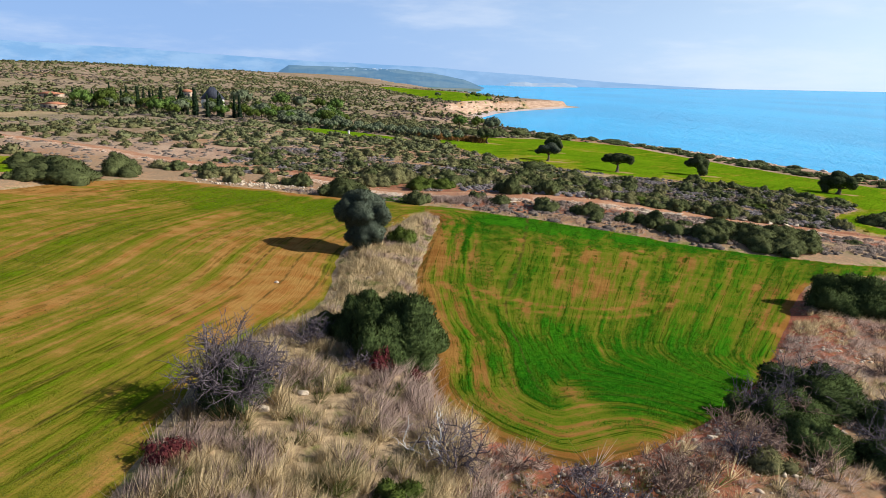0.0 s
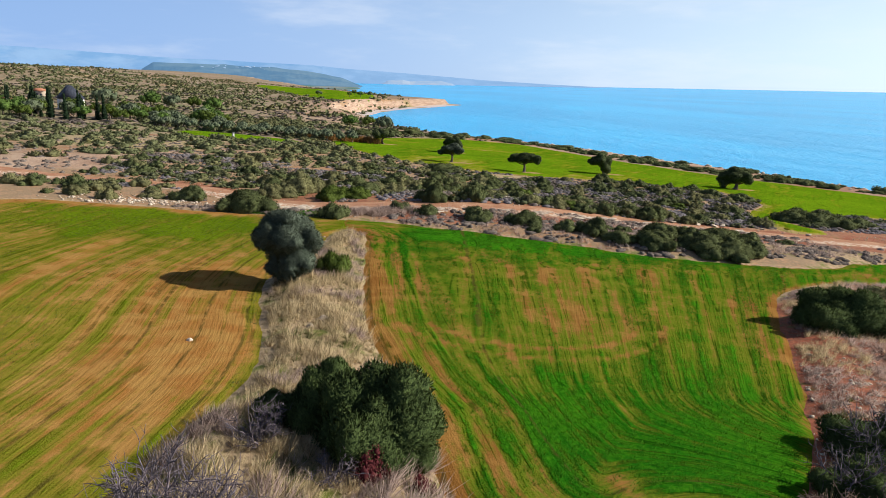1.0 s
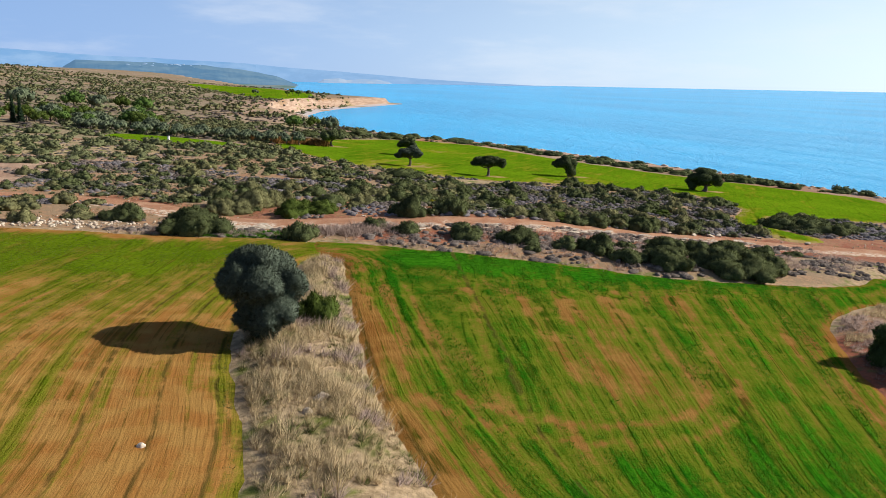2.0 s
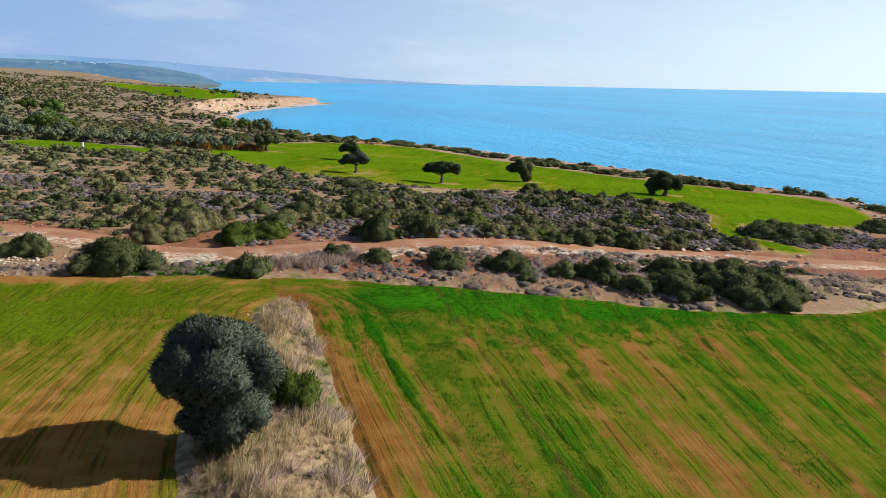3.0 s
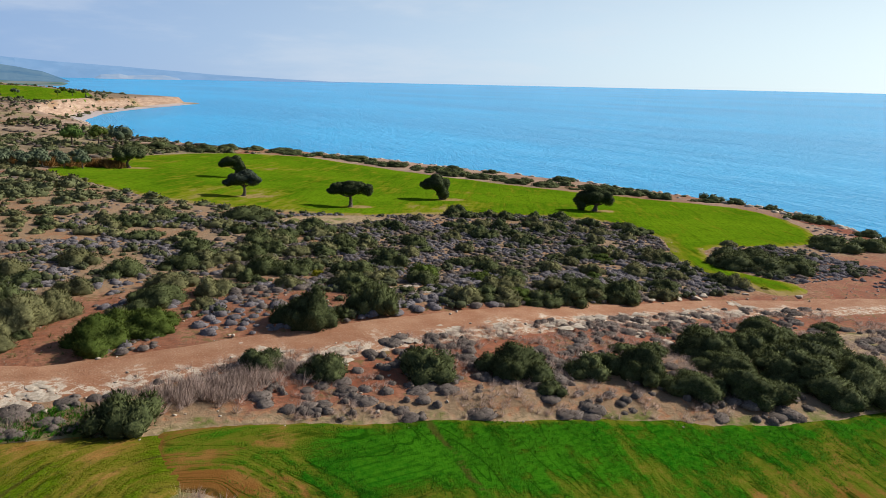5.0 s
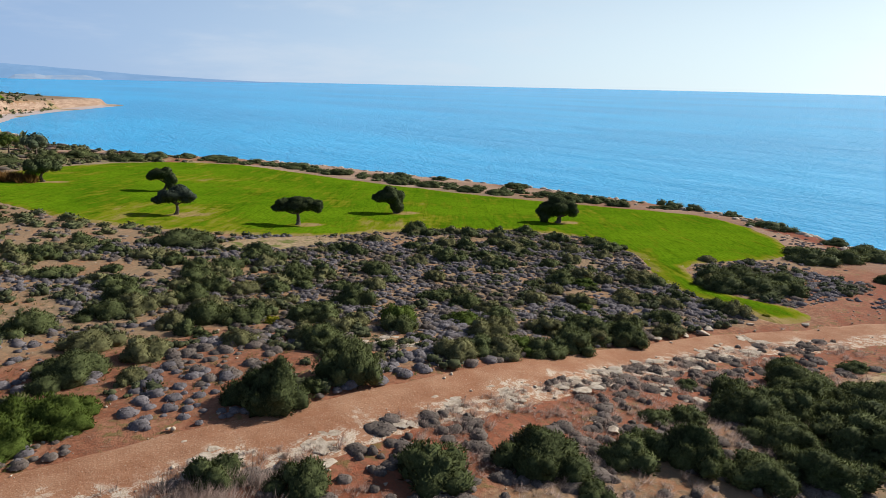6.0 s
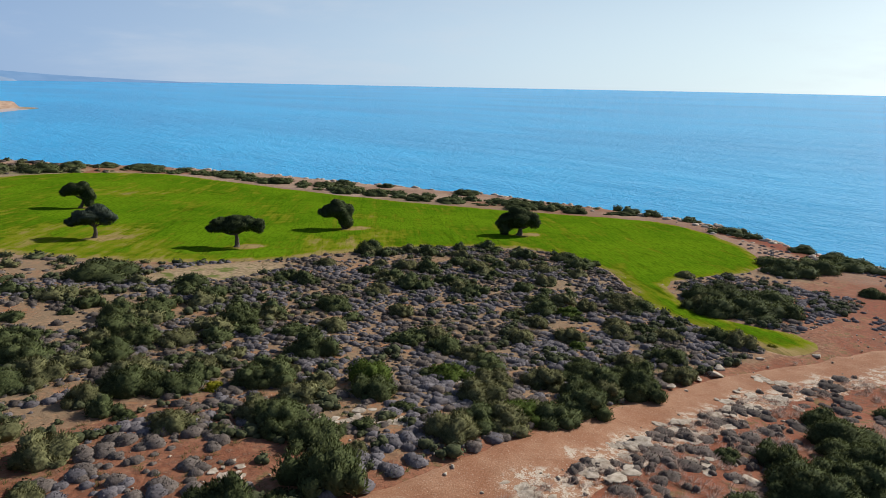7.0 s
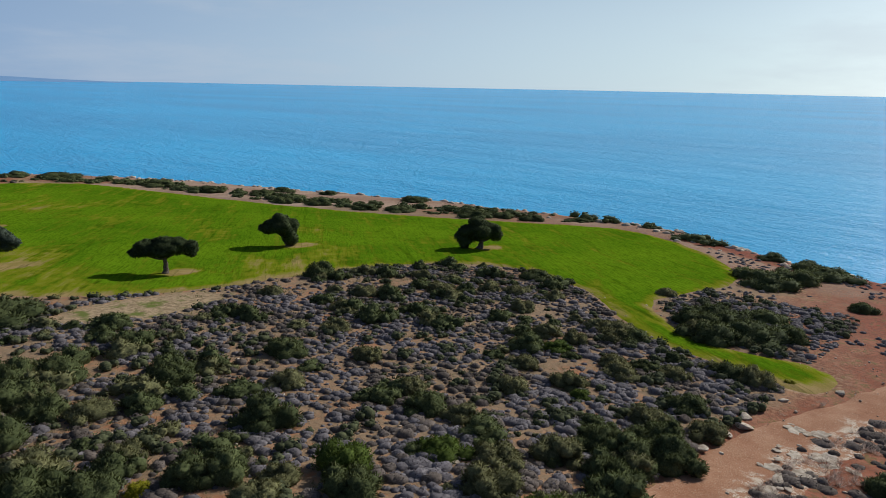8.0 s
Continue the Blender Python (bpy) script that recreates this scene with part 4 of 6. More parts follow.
def strewn(name, templates, x, y, size, tall, material, label, category, seed, sink=0.03, lift=None):
    """Very many small things in one mesh."""
    rng = np.random.default_rng(seed)
    z = height(x, y) - sink if lift is None else lift
    pick, turn = rng.integers(0, len(templates), len(x)), rng.uniform(0, 6.283, len(x))
    out = []
    soft = []
    for k, (v, f, *normals) in enumerate(templates):
        m = pick == k
        c, s = np.cos(turn[m])[:, None], np.sin(turn[m])[:, None]
        sz, tl = np.broadcast_to(size, x.shape)[m][:, None], np.broadcast_to(tall, x.shape)[m][:, None]
        px = (v[:, 0] * c - v[:, 1] * s) * sz + x[m][:, None]
        py = (v[:, 0] * s + v[:, 1] * c) * sz + y[m][:, None]
        pz = v[:, 2] * tl + z[m][:, None]
        i = np.arange(m.sum())[:, None, None] * len(v)
        out.append((np.stack([px, py, pz], 2).reshape(-1, 3), (f[None] + i).reshape(-1, 3)))
        for q in normals:
            soft.append(np.stack([q[:, 0] * c - q[:, 1] * s, q[:, 0] * s + q[:, 1] * c, np.repeat(q[None, :, 2], len(c), 0)], 2).reshape(-1, 3))
    me = make_mesh(name, *joined(out), material, True)
    if soft:
        me.normals_split_custom_set_from_vertices(np.concatenate(soft).tolist())
    return tagged(new(name, me), label, category, kind="stuff")


def tube(points, radii, sides=7):
    """A tapered limb along points."""
    p = np.array(points, float)
    t = unit(np.gradient(p, axis=0))
    ref = np.array([0.31, 0.95, 0.1])
    u = unit(np.cross(t, ref))
    w = np.cross(t, u)
    a = np.arange(sides) * 6.283185 / sides
    ring = np.cos(a)[None, :, None] * u[:, None] + np.sin(a)[None, :, None] * w[:, None]
    v = (p[:, None] + ring * np.array(radii)[:, None, None]).reshape(-1, 3)
    f = []
    for j in range(len(p) - 1):
        for k in range(sides):
            a0, a1 = j * sides + k, j * sides + (k + 1) % sides
            f += [(a0, a1, a1 + sides), (a0, a1 + sides, a0 + sides)]
    last = (len(p) - 1) * sides
    f += [(last, last + k, last + k + 1) for k in range(1, sides - 1)]
    return v, np.array(f)


def bent(rng, a, b, n, sway):
    a, b = np.array(a, float), np.array(b, float)
    k = np.linspace(0, 1, n)[:, None]
    return a + (b - a) * k + sway * np.sin(k * 3.14159) * rng.normal(size=3) + 0.25 * sway * rng.normal(size=(n, 3)) * np.sin(k * 3.14159)


def tree(name, x, y, tall, lobes, leaf, count, size, label, group, seed, trunk_r, trunk_top, lean=(0, 0), slim=2.4, turn=-40.0):
    """A tree: trunk, limbs that reach into each lobe of the crown, crown."""
    rng = np.random.default_rng(seed)
    top = base(name, x, y, label, "tree", group, turn, 0.05)
    fork = np.array([lean[0], lean[1], trunk_top])
    pts = bent(rng, (0, 0, 0), fork, 7, 0.12)
    rad = np.linspace(trunk_r * 1.5, trunk_r * 0.8, 7)
    rad[0] *= 1.35
    part("trunk", make_mesh("trunk", *tube(pts, rad, 9), M_BARK, True), top)
    for lx, ly, lz, rx, rz in lobes[:7]:
        end = (lx * 0.85 + lean[0] * 0.15, ly * 0.85, max(lz, trunk_top + 0.2))
        lv = tube(bent(rng, fork * [1, 1, 0.96], end, 6, 0.16), np.linspace(trunk_r * 0.62, 0.03, 6), 6)
        part("limb", make_mesh("limb", *lv, M_BARK, True), top)
    part("crown", leafy("crown", leaf, seed, lumpy(seed, [(a, b, c, d * 0.90, e * 0.90) for a, b, c, d, e in lobes], 0.60, 5), int(count * 1.9), size * 1.05, slim, 0.2, 0.74, None, 1.0), top)
    return top


def rand_lobes(seed, n, rx, ry, z0, z1, s0, s1, flat=0.8):
    rng = np.random.default_rng(seed)
    out = []
    for k in range(n):
        a, r = 6.283 * k * 0.618, math.sqrt((k + 0.5) / n)
        s = rng.uniform(s0, s1)
        out.append((rx * r * math.cos(a), ry * r * math.sin(a), z0 + (z1 - z0) * (1 - r * r * 0.75) + rng.uniform(-0.15, 0.15), s, s * flat))
    return out


# ---- trees ----
# the grey-green olive on the bank: a high round head and a skirt that nearly reaches the ground
tree("olive_tree", -7.6, 61.7, 5.6,
     [(-0.5, 0.6, 4.2, 1.5, 1.15), (0.8, 0.7, 4.0, 1.4, 1.1), (-1.4, -0.4, 3.6, 1.1, 0.95), (1.7, -0.3, 3.1, 1.1, 1.0), (0.1, -1.3, 3.4, 1.3, 1.0), (0.3, 1.7, 3.5, 1.3, 1.0),
      (-0.4, 0.9, 2.1, 1.25, 1.0), (0.9, -0.9, 2.0, 1.25, 1.1), (0.2, -1.3, 1.2, 1.0, 0.9), (-0.6, 0.3, 1.1, 0.9, 0.85), (1.2, 0.6, 1.2, 0.9, 0.85), (0.2, 0.1, 4.8, 1.0, 0.7), (-1.2, 1.3, 3.0, 1.0, 0.9)],
     M_OLIVE, 24000, 0.17, "tall grey-green olive tree on the grassy bank", "", 11, 0.24, 1.2, slim=3.6, turn=0.0)
# the trees on the meadow
tree("carob_tree", 42.0, 166.0, 4.9, [(-2.0, 0, 3.2, 1.45, 0.95), (1.5, 0.2, 3.4, 1.6, 1.05), (-0.3, 0.9, 3.6, 1.4, 0.9), (0.2, -1.1, 3.2, 1.4, 0.9), (3.0, 0.2, 3.1, 1.05, 0.85), (-3.2, -0.2, 2.8, 0.9, 0.6), (0.0, 0, 3.9, 1.0, 0.7)],
     M_CAROB, 6500, 0.22, "dark spreading carob tree with a bare trunk on the meadow", "trees on the meadow", 21, 0.27, 2.0)
tree("carob_tree", 65.3, 172.8, 4.9, [(-2.7, 0, 3.2, 1.35, 1.15), (-1.3, 0.5, 3.8, 1.6, 1.15), (-0.3, 0, 2.9, 1.45, 1.4), (-3.7, 0, 2.9, 0.9, 0.75), (0.0, -0.3, 1.5, 1.1, 1.2), (-1.2, -1.1, 3.2, 1.5, 1.0), (-0.8, 1.1, 3.4, 1.4, 1.0), (0.3, 0.1, 0.8, 0.8, 0.8)],
     M_CAROB, 7000, 0.22, "dark leaning carob tree with foliage down one side", "trees on the meadow", 22, 0.30, 1.2, (-0.6, 0))
tree("carob_tree", 89.8, 154.4, 5.0, [(-2.1, 0, 2.9, 1.6, 1.2), (0.0, 0.4, 3.7, 1.85, 1.25), (1.7, 0, 3.0, 1.6, 1.35), (-3.2, 0, 2.2, 1.0, 0.9), (2.6, 0.1, 2.1, 1.0, 0.9), (0.0, -1.3, 3.1, 1.6, 1.1), (0.0, 1.4, 3.2, 1.6, 1.1), (-2.7, -0.4, 1.2, 0.9, 1.0), (-1.2, 0.3, 2.0, 1.2, 0.9)],
     M_CAROB, 7500, 0.22, "dark round-headed carob tree near the shore", "trees on the meadow", 23, 0.38, 1.4, (0.2, 0))
tree("carob_tree", 27.2, 180.8, 5.0, [(-1.5, 0, 2.9, 1.45, 0.95), (1.0, 0.2, 3.5, 1.65, 1.15), (0.1, -0.9, 3.3, 1.4, 0.9), (2.2, 0, 3.0, 1.1, 0.9), (-2.8, 0, 2.4, 0.9, 0.6), (0.3, 1.0, 3.7, 1.3, 0.9)],
     M_OLIVE, 6000, 0.22, "grey-green olive tree leaning on the meadow", "trees on the meadow", 24, 0.25, 1.8, (0.2, 0))
tree("carob_tree", 33.9, 213.5, 4.8, [(-1.5, 0, 3.3, 1.5, 1.0), (0.5, 0.2, 3.5, 1.5, 1.1), (1.5, 0, 2.3, 1.1, 1.2), (-2.5, 0, 2.9, 0.9, 0.7), (-0.1, -0.8, 3.7, 1.2, 0.8), (1.7, 0.1, 1.2, 0.8, 0.9)],
     M_CAROB, 5000, 0.24, "dark carob tree leaning on the meadow", "trees on the meadow", 25, 0.24, 1.6, (0.7, 0))
tree("carob_tree", 14.2, 231.0, 5.0, rand_lobes(26, 8, 3.0, 2.6, 2.6, 3.9, 1.1, 1.6, 0.75),
     M_CAROB, 2800, 0.4, "broad dark carob tree at the edge of the meadow", "trees on the meadow", 26, 0.27, 1.8)

# ---- shrubs of the banks and the scrub, one by one: x, y, radius, height ----
SHRUB_MESH, LARGE_MESH = {}, {}
for kind, mat_ in (("dark", M_SHRUB), ("olive", M_OLIVE_SHRUB), ("bright", M_BRIGHT)):
    SHRUB_MESH[kind] = [leafy("shrub", mat_, 100 + k, shrub_lobes(100 + k, 6 + k), 1500, 0.110, 3.2, 0.9, 0.84, 0.0, 0.7) for k in range(5)]
    LARGE_MESH[kind] = [leafy("shrub", mat_, 120 + k, lumpy(k, shrub_lobes(120 + k, 8 + k), 0.50, 2), 5000, 0.072, 3.2, 1.0, 0.85, 0.0, 0.7) for k in range(4)]
NEAR_MESH = [leafy("shrub", M_LENTISK, 140 + k, lumpy(k, shrub_lobes(140 + k, 9 + 2 * k), 0.55, 3), 19000, 0.058, 3.2, 1.0, 0.84, 0.0, 0.8) for k in range(2)]
BUSH_FORM = [leafy_form(150 + k, shrub_lobes(150 + k, 5), 420, 0.14, 2.6, 0.9, 0.86, 0.0, 0.6) for k in range(5)]
shrub_count = 0


def shrub(x, y, r, h, kind="dark", label="", mesh=None, group="shrubs in the scrub", push=0.0):
    global shrub_count
    shrub_count += 1
    k = shrub_count
    ob = new("shrub", mesh or (LARGE_MESH[kind][k % 4] if r > 2.15 and y < 112 and x < 62 else SHRUB_MESH[kind][k % 5]))
    ob.matrix_basis = Matrix.LocRotScale((x, y + push, height_at(x, y + push) - 0.08), Euler((0, 0, k * 2.4)), (r, r * (0.85 + 0.3 * ((k * 37) % 10) / 10), h))
    return tagged(ob, label or {"dark": "dense dark green lentisk shrub on stony soil", "olive": "olive-green rounded shrub on stony soil", "bright": "fresh green leafy shrub on stony soil"}[kind], "shrub", group)


for x, y, r, h in [(-3.6, 90.4, 1.9, 2.3), (4.4, 94.2, 1.7, 1.3), (7.6, 91.6, 1.8, 1.7), (13.4, 89.4, 2.0, 1.9), (18.6, 87.6, 2.5, 2.3), (26.2, 83.8, 2.2, 2.4), (35.2, 85.6, 2.6, 2.2), (41.7, 85.4, 2.5, 2.0), (28.1, 80.9, 2.4, 1.7), (31.0, 79.4, 2.6, 2.1), (37.4, 79.2, 3.2, 2.4), (39.8, 76.6, 2.6, 2.1), (36.6, 76.4, 2.1, 1.5), (42.6, 78.0, 2.3, 1.9), (26.2, 86.6, 1.1, 0.9), (19.0, 84.3, 1.1, 0.8)]:
    shrub(x, y, r, h * 0.86, group="shrubs between field and track")
for x, y, r, h in [(33.5, 82.6, 2.2, 1.8), (40.6, 81.0, 3.0, 2.6), (23.3, 85.6, 1.7, 1.5), (38.3, 88.6, 2.0, 1.7), (44.8, 87.2, 2.4, 2.0), (47.4, 89.6, 1.7, 1.3), (38.4, 84.6, 2.4, 2.0), (44.6, 82.6, 2.6, 2.0), (31.2, 87.4, 1.5, 1.1), (53.4, 86.8, 1.5, 1.0), (36.6, 91.0, 1.0, 0.7), (29.4, 88.4, 1.3, 0.9)]:
    shrub(x, y, r, h * 0.86, group="shrubs between field and track")
for x, y, r, h in [(-14.2, 93.6, 3.6, 2.5), (-21.2, 100.0, 2.4, 1.9), (-14.6, 98.0, 2.6, 2.0), (-30.5, 98.0, 1.6, 1.3), (-26, 101, 1.8, 1.3), (-35, 100.2, 1.5, 1.2), (-49.7, 88.5, 5.0, 2.9), (-46.3, 97.5, 3.7, 2.9), (-52.5, 84.5, 2.6, 1.6), (-56, 97, 4.5, 2.0), (-62, 101, 3.5, 1.8)]:
    shrub(x, y, r, h, "olive" if r < 2 else "dark", group="shrubs between field and track")
for x, y, r, h in [(9.6, 100.0, 2.7, 2.4), (15.4, 100.6, 2.1, 2.4), (23.7, 100.6, 1.9, 1.4), (27.6, 100.4, 2.0, 1.5), (38.2, 100.6, 1.8, 1.2), (60.4, 101.0, 1.8, 1.5), (-11.7, 111, 2.2, 2.1), (-9.1, 115.9, 2.1, 1.9),
                   (0.5, 124.6, 2.2, 1.8), (1.2, 111.8, 2.9, 1.8), (-2.2, 106.5, 1.7, 1.4), (4.2, 108.2, 1.1, 1.0), (13.6, 122.8, 2.2, 1.5), (9.8, 120.3, 1.4, 1.5)]:
    shrub(x, y, r, h, "olive" if h < 1.6 else "dark")
for x, y, r, h in [(-3.4, 103.2, 2.5, 1.9), (-0.4, 104.0, 2.2, 1.6), (-1.8, 105.8, 2.0, 1.6)]:
    shrub(x, y, r, h, "bright", "spreading fresh green shrub beside the dirt track")
for x, y, r, h in [(-8.6, 109.6, 2.8, 2.6), (-6.2, 111.4, 2.4, 2.3), (-11.6, 105.4, 2.3, 1.9), (-4.0, 118.4, 1.9, 1.5), (3.4, 117.4, 2.2, 1.5), (5.8, 113.0, 2.0, 1.5), (-13.4, 119.0, 2.4, 1.8), (8.4, 126.6, 2.0, 1.5), (-9.0, 127.0, 2.2, 1.7), (-3.2, 131.0, 2.4, 1.7), (16.6, 110.2, 1.7, 1.3), (12.2, 112.2, 1.6, 1.2)]:
    shrub(x, y, r, h, "olive")
for x, y, r, h in [(26.5, 120.4, 2.4, 1.8), (24.1, 108.8, 2.1, 1.4), (38.9, 101.2, 2.2, 1.7), (35.8, 101.4, 1.6, 1.5), (12.7, 120.8, 2.6, 1.9), (20.7, 115.4, 1.6, 1.5), (25.5, 131.2, 2.1, 1.6), (17, 131.2, 1.8, 1.6), (17.4, 138.8, 1.8, 1.7), (20.9, 156.4, 4.4, 2.1), (52.9, 118.7, 2.1, 1.4), (37.3, 118, 1.6, 1.2), (78.4, 135.4, 2.5, 1.4), (56.2, 153.4, 2.3, 1.9), (84.9, 119.9, 1.6, 1.0), (36.3, 112.1, 1.4, 1.1), (39.8, 125.7, 1.5, 1.2), (50.2, 102.6, 1.8, 1.4), (61.8, 114.5, 1.7, 1.2), (30.8, 99.5, 1.8, 1.4)]:
    shrub(x, y, r, h, "dark" if h > 1.3 else "olive")
for x, y, r, h in [(33.9, 99.3, 2.0, 1.6), (40.3, 99.5, 2.4, 1.9), (46.8, 99.7, 1.5, 1.2), (42.6, 101.0, 2.2, 1.7), (39.6, 103.6, 2.2, 1.6), (36.0, 104.2, 1.8, 1.3), (45.6, 103.4, 1.7, 1.2), (56.4, 106.2, 1.6, 1.2), (33.0, 106.2, 1.5, 1.1), (53.4, 109.4, 1.8, 1.3), (47.8, 110.8, 1.7, 1.2), (58.2, 116.8, 1.6, 1.2), (49.0, 116.0, 1.5, 1.1), (43.5, 113.0, 1.6, 1.2), (20.2, 138.3, 2.3, 1.6), (16.4, 134.4, 2.4, 1.7), (13.8, 128.6, 2.4, 1.6)]:
    shrub(x, y, r, h, "dark" if h > 1.3 else "olive")
for x, y, r, h in [(19.2, 129.0, 1.9, 1.3), (8.5, 131.0, 2.2, 1.6), (6.0, 126.0, 2.3, 1.6), (26.6, 133.2, 2.0, 1.5), (22.4, 112.6, 1.6, 1.1), (15.2, 118.6, 1.9, 1.4), (18.0, 121.6, 1.5, 1.1), (31.5, 125.0, 1.8, 1.3), (35.5, 131.0, 1.9, 1.4), (43.0, 133.5, 1.7, 1.3), (48.5, 139.0, 1.8, 1.3), (54.0, 142.5, 1.6, 1.2), (46.0, 149.0, 1.6, 1.2), (62.0, 138.0, 1.9, 1.3), (66.5, 145.0, 1.6, 1.2), (69.5, 132.0, 1.7, 1.2), (63.5, 127.0, 1.7, 1.2)]:
    shrub(x, y, r, h, "dark" if h > 1.3 else "olive")
for x, y, r, h in [(69.8, 108.4, 3.6, 2.0), (72.6, 105.0, 3.4, 1.8), (75.5, 103.0, 2.8, 1.6), (77.6, 110.5, 3.2, 1.9), (73.8, 112.0, 2.6, 1.7), (81.5, 107.0, 2.6, 1.5), (101.4, 112.6, 4.0, 2.0), (108.0, 110.6, 4.4, 2.0), (114.5, 108.0, 4.0, 1.9), (119.5, 112.5, 3.4, 1.5),
                   (96.0, 100.4, 1.9, 1.4), (124.0, 119.0, 2.5, 1.2), (106.0, 117.0, 3.0, 1.4)]:
    shrub(x, y, r, h, "dark", group="shrubs behind the shore")
for x, y, r, h in [(41.3, 281, 6, 2.6), (52.0, 290, 4, 2.0), (70.0, 287.0, 6, 1.9), (86.5, 262.0, 5, 1.8), (92.5, 246, 4.6, 1.8), (101.0, 236.0, 3.6, 1.6), (102.5, 214.0, 3.8, 1.6), (112.0, 197.0, 4.5, 1.6), (107.0, 203.0, 3.4, 1.4), (128, 208, 4.2, 1.5), (120.5, 181.0, 4.4, 1.8),
                   (128.0, 170.5, 3.2, 1.3), (111.1, 240.9, 3.2, 1.5), (118.0, 230, 2.6, 1.2), (97.0, 221.0, 3.2, 1.5), (136.0, 163.0, 2.8, 1.0), (125.0, 176.0, 3.0, 1.4), (62.0, 292.0, 4.0, 1.7), (31.0, 289.0, 5.0, 2.2), (22.0, 279.0, 5.0, 2.6), (10.0, 268.0, 5.0, 2.2)]:
    shrub(x, y, r, h, "dark", group="shrubs along the shore", label="low wind-cut dark shrub along the shore")
rng = np.random.default_rng(50)
EDGE = np.array([(60, 283), (74, 272), (83, 255), (94, 228), (99, 213), (117, 184), (137, 157), (137, 143), (128, 130)], float)
i, a = rng.integers(0, len(EDGE) - 1, 210), rng.random(210)
x = EDGE[i, 0] * (1 - a) + EDGE[i + 1, 0] * a + rng.uniform(0.5, 13, 210) ** 1.0
y = EDGE[i, 1] * (1 - a) + EDGE[i + 1, 1] * a + rng.uniform(-1, 4, 210)
r = 0.9 + 2.8 * rng.random(210) ** 1.8
m = (depth_in(x, y, MEADOW) < -r * 0.5) & (depth_in(x, y, LAND) > 7)
strewn("shore_shrubs", [mound(180 + k, 130, 0.22, 5) for k in range(5)], x[m], y[m], r[m], r[m] * rng.uniform(0.35, 0.6, m.sum()), M_SHRUB, "low wind-cut dark shrubs along the shore", "scrub", 21)
# foreground banks
shrub(-2.5, 37.0, 3.1, 3.3, label="large dense dark green lentisk bush on the bank", mesh=NEAR_MESH[0], group="bushes on the banks")
shrub(-1.4, 38.8, 2.0, 2.5, label="large dense dark green lentisk bush on the bank", mesh=NEAR_MESH[1], group="bushes on the banks")
shrub(-4.8, 38.8, 2.4, 2.8, label="large dense dark green lentisk bush on the bank", mesh=NEAR_MESH[1], group="bushes on the banks")
shrub(-1.7, 35.2, 1.7, 1.7, label="dense dark green lentisk bush on the bank", mesh=NEAR_MESH[1], group="bushes on the banks")
shrub(-6.9, 39.0, 1.4, 1.2, label="low dark bush beside a large lentisk bush", mesh=NEAR_MESH[1], group="bushes on the banks")
shrub(33.6, 53.4, 3.8, 3.0, label="large dark lentisk bush at the field corner", mesh=NEAR_MESH[0], group="bushes on the banks")
shrub(37.5, 50.5, 3.4, 2.6, label="large dark lentisk bush at the field corner", mesh=NEAR_MESH[1], group="bushes on the banks")
shrub(20.6, 33.6, 3.0, 1.7, label="dark bush mixed with grey dead twigs", mesh=NEAR_MESH[0], group="bushes on the banks")
shrub(23.0, 30.4, 2.6, 1.4, label="dark bush mixed with grey dead twigs", mesh=NEAR_MESH[1], group="bushes on the banks")
shrub(-4.0, 64.6, 1.6, 1.9, "bright", "fresh green shrub beside the olive tree", group="bushes on the banks")
shrub(-1.6, 21.6, 1.1, 0.9, "bright", "low yellow-green shrub on the bank", group="bushes on the banks")
shrub(45.5, 60.5, 3.0, 1.4, "olive", group="bushes on the banks")
shrub(52.0, 61.5, 2.6, 1.3, "dark", group="bushes on the banks")


# ---- scrub: scattered by a seeded throw, kept off fields, meadow and track ----
def free(x, y, gap=0.6):
    far = np.maximum.reduce([depth_in(x, y, o) for o in (WEST, EAST, MEADOW, PLOT, CORNER, FAR_PLOT)])
    return (far < -gap) & (line_distance(x, y, TRACK)[0] > 1.9 + gap) & (depth_in(x, y, LAND) > 8)


def off_straw(x, y):
    """True outside the patch of dry grass beside the meadow."""
    return ((x - 33) / 9) ** 2 + ((y - 152.5) / 4) ** 2 > 1


def throw(seed, n, x0, x1, y0, y1, gap=0.6):
    rng = np.random.default_rng(seed)
    x, y = rng.uniform(x0, x1, n), rng.uniform(y0, y1, n)
    m = free(x, y, gap)
    return x[m], y[m], rng


def in_view(x, y):
    """The stretch of country east of the western track and ahead of the banks."""
    return (x > -0.75 * y - 5) & (y > 0.16 * x + 14)


x, y, rng = throw(51, 1500, -45, 84, 100, 160, 1.2)
thick = fbm(x / 16, y / 16, 41)
m = off_straw(x, y) & (thick > 0.42 + 0.10 * rng.random(len(x)) + 0.12 * sstep(x, 24, 14) * sstep(y, 118, 110) * sstep(x, -8, 0))
x, y = x[m][:330], y[m][:330]
r = 0.8 + 1.4 * rng.random(len(x)) ** 1.3
tall = r * rng.uniform(0.5, 0.8, len(x))
single = (y < 117) & (x > -14)
for k in np.flatnonzero(single):
    shrub(float(x[k]), float(y[k]), float(r[k]), float(tall[k]), ("dark", "olive", "dark", "dark", "olive")[k % 5] if k % 11 else "bright")
for tint, (mat_, label) in enumerate(((M_SHRUB, "dark green lentisk shrubs among grey cushions"), (M_OLIVE_SHRUB, "olive-green shrubs among grey cushions"))):
    m = ~single & (np.arange(len(x)) % 5 // 3 == tint)
    strewn("scrub_bushes", BUSH_FORM, x[m], y[m], r[m], tall[m], mat_, label, "scrub", 23 + tint)

CUSH = [cushion(60 + k, 22, 0.19) for k in range(6)]
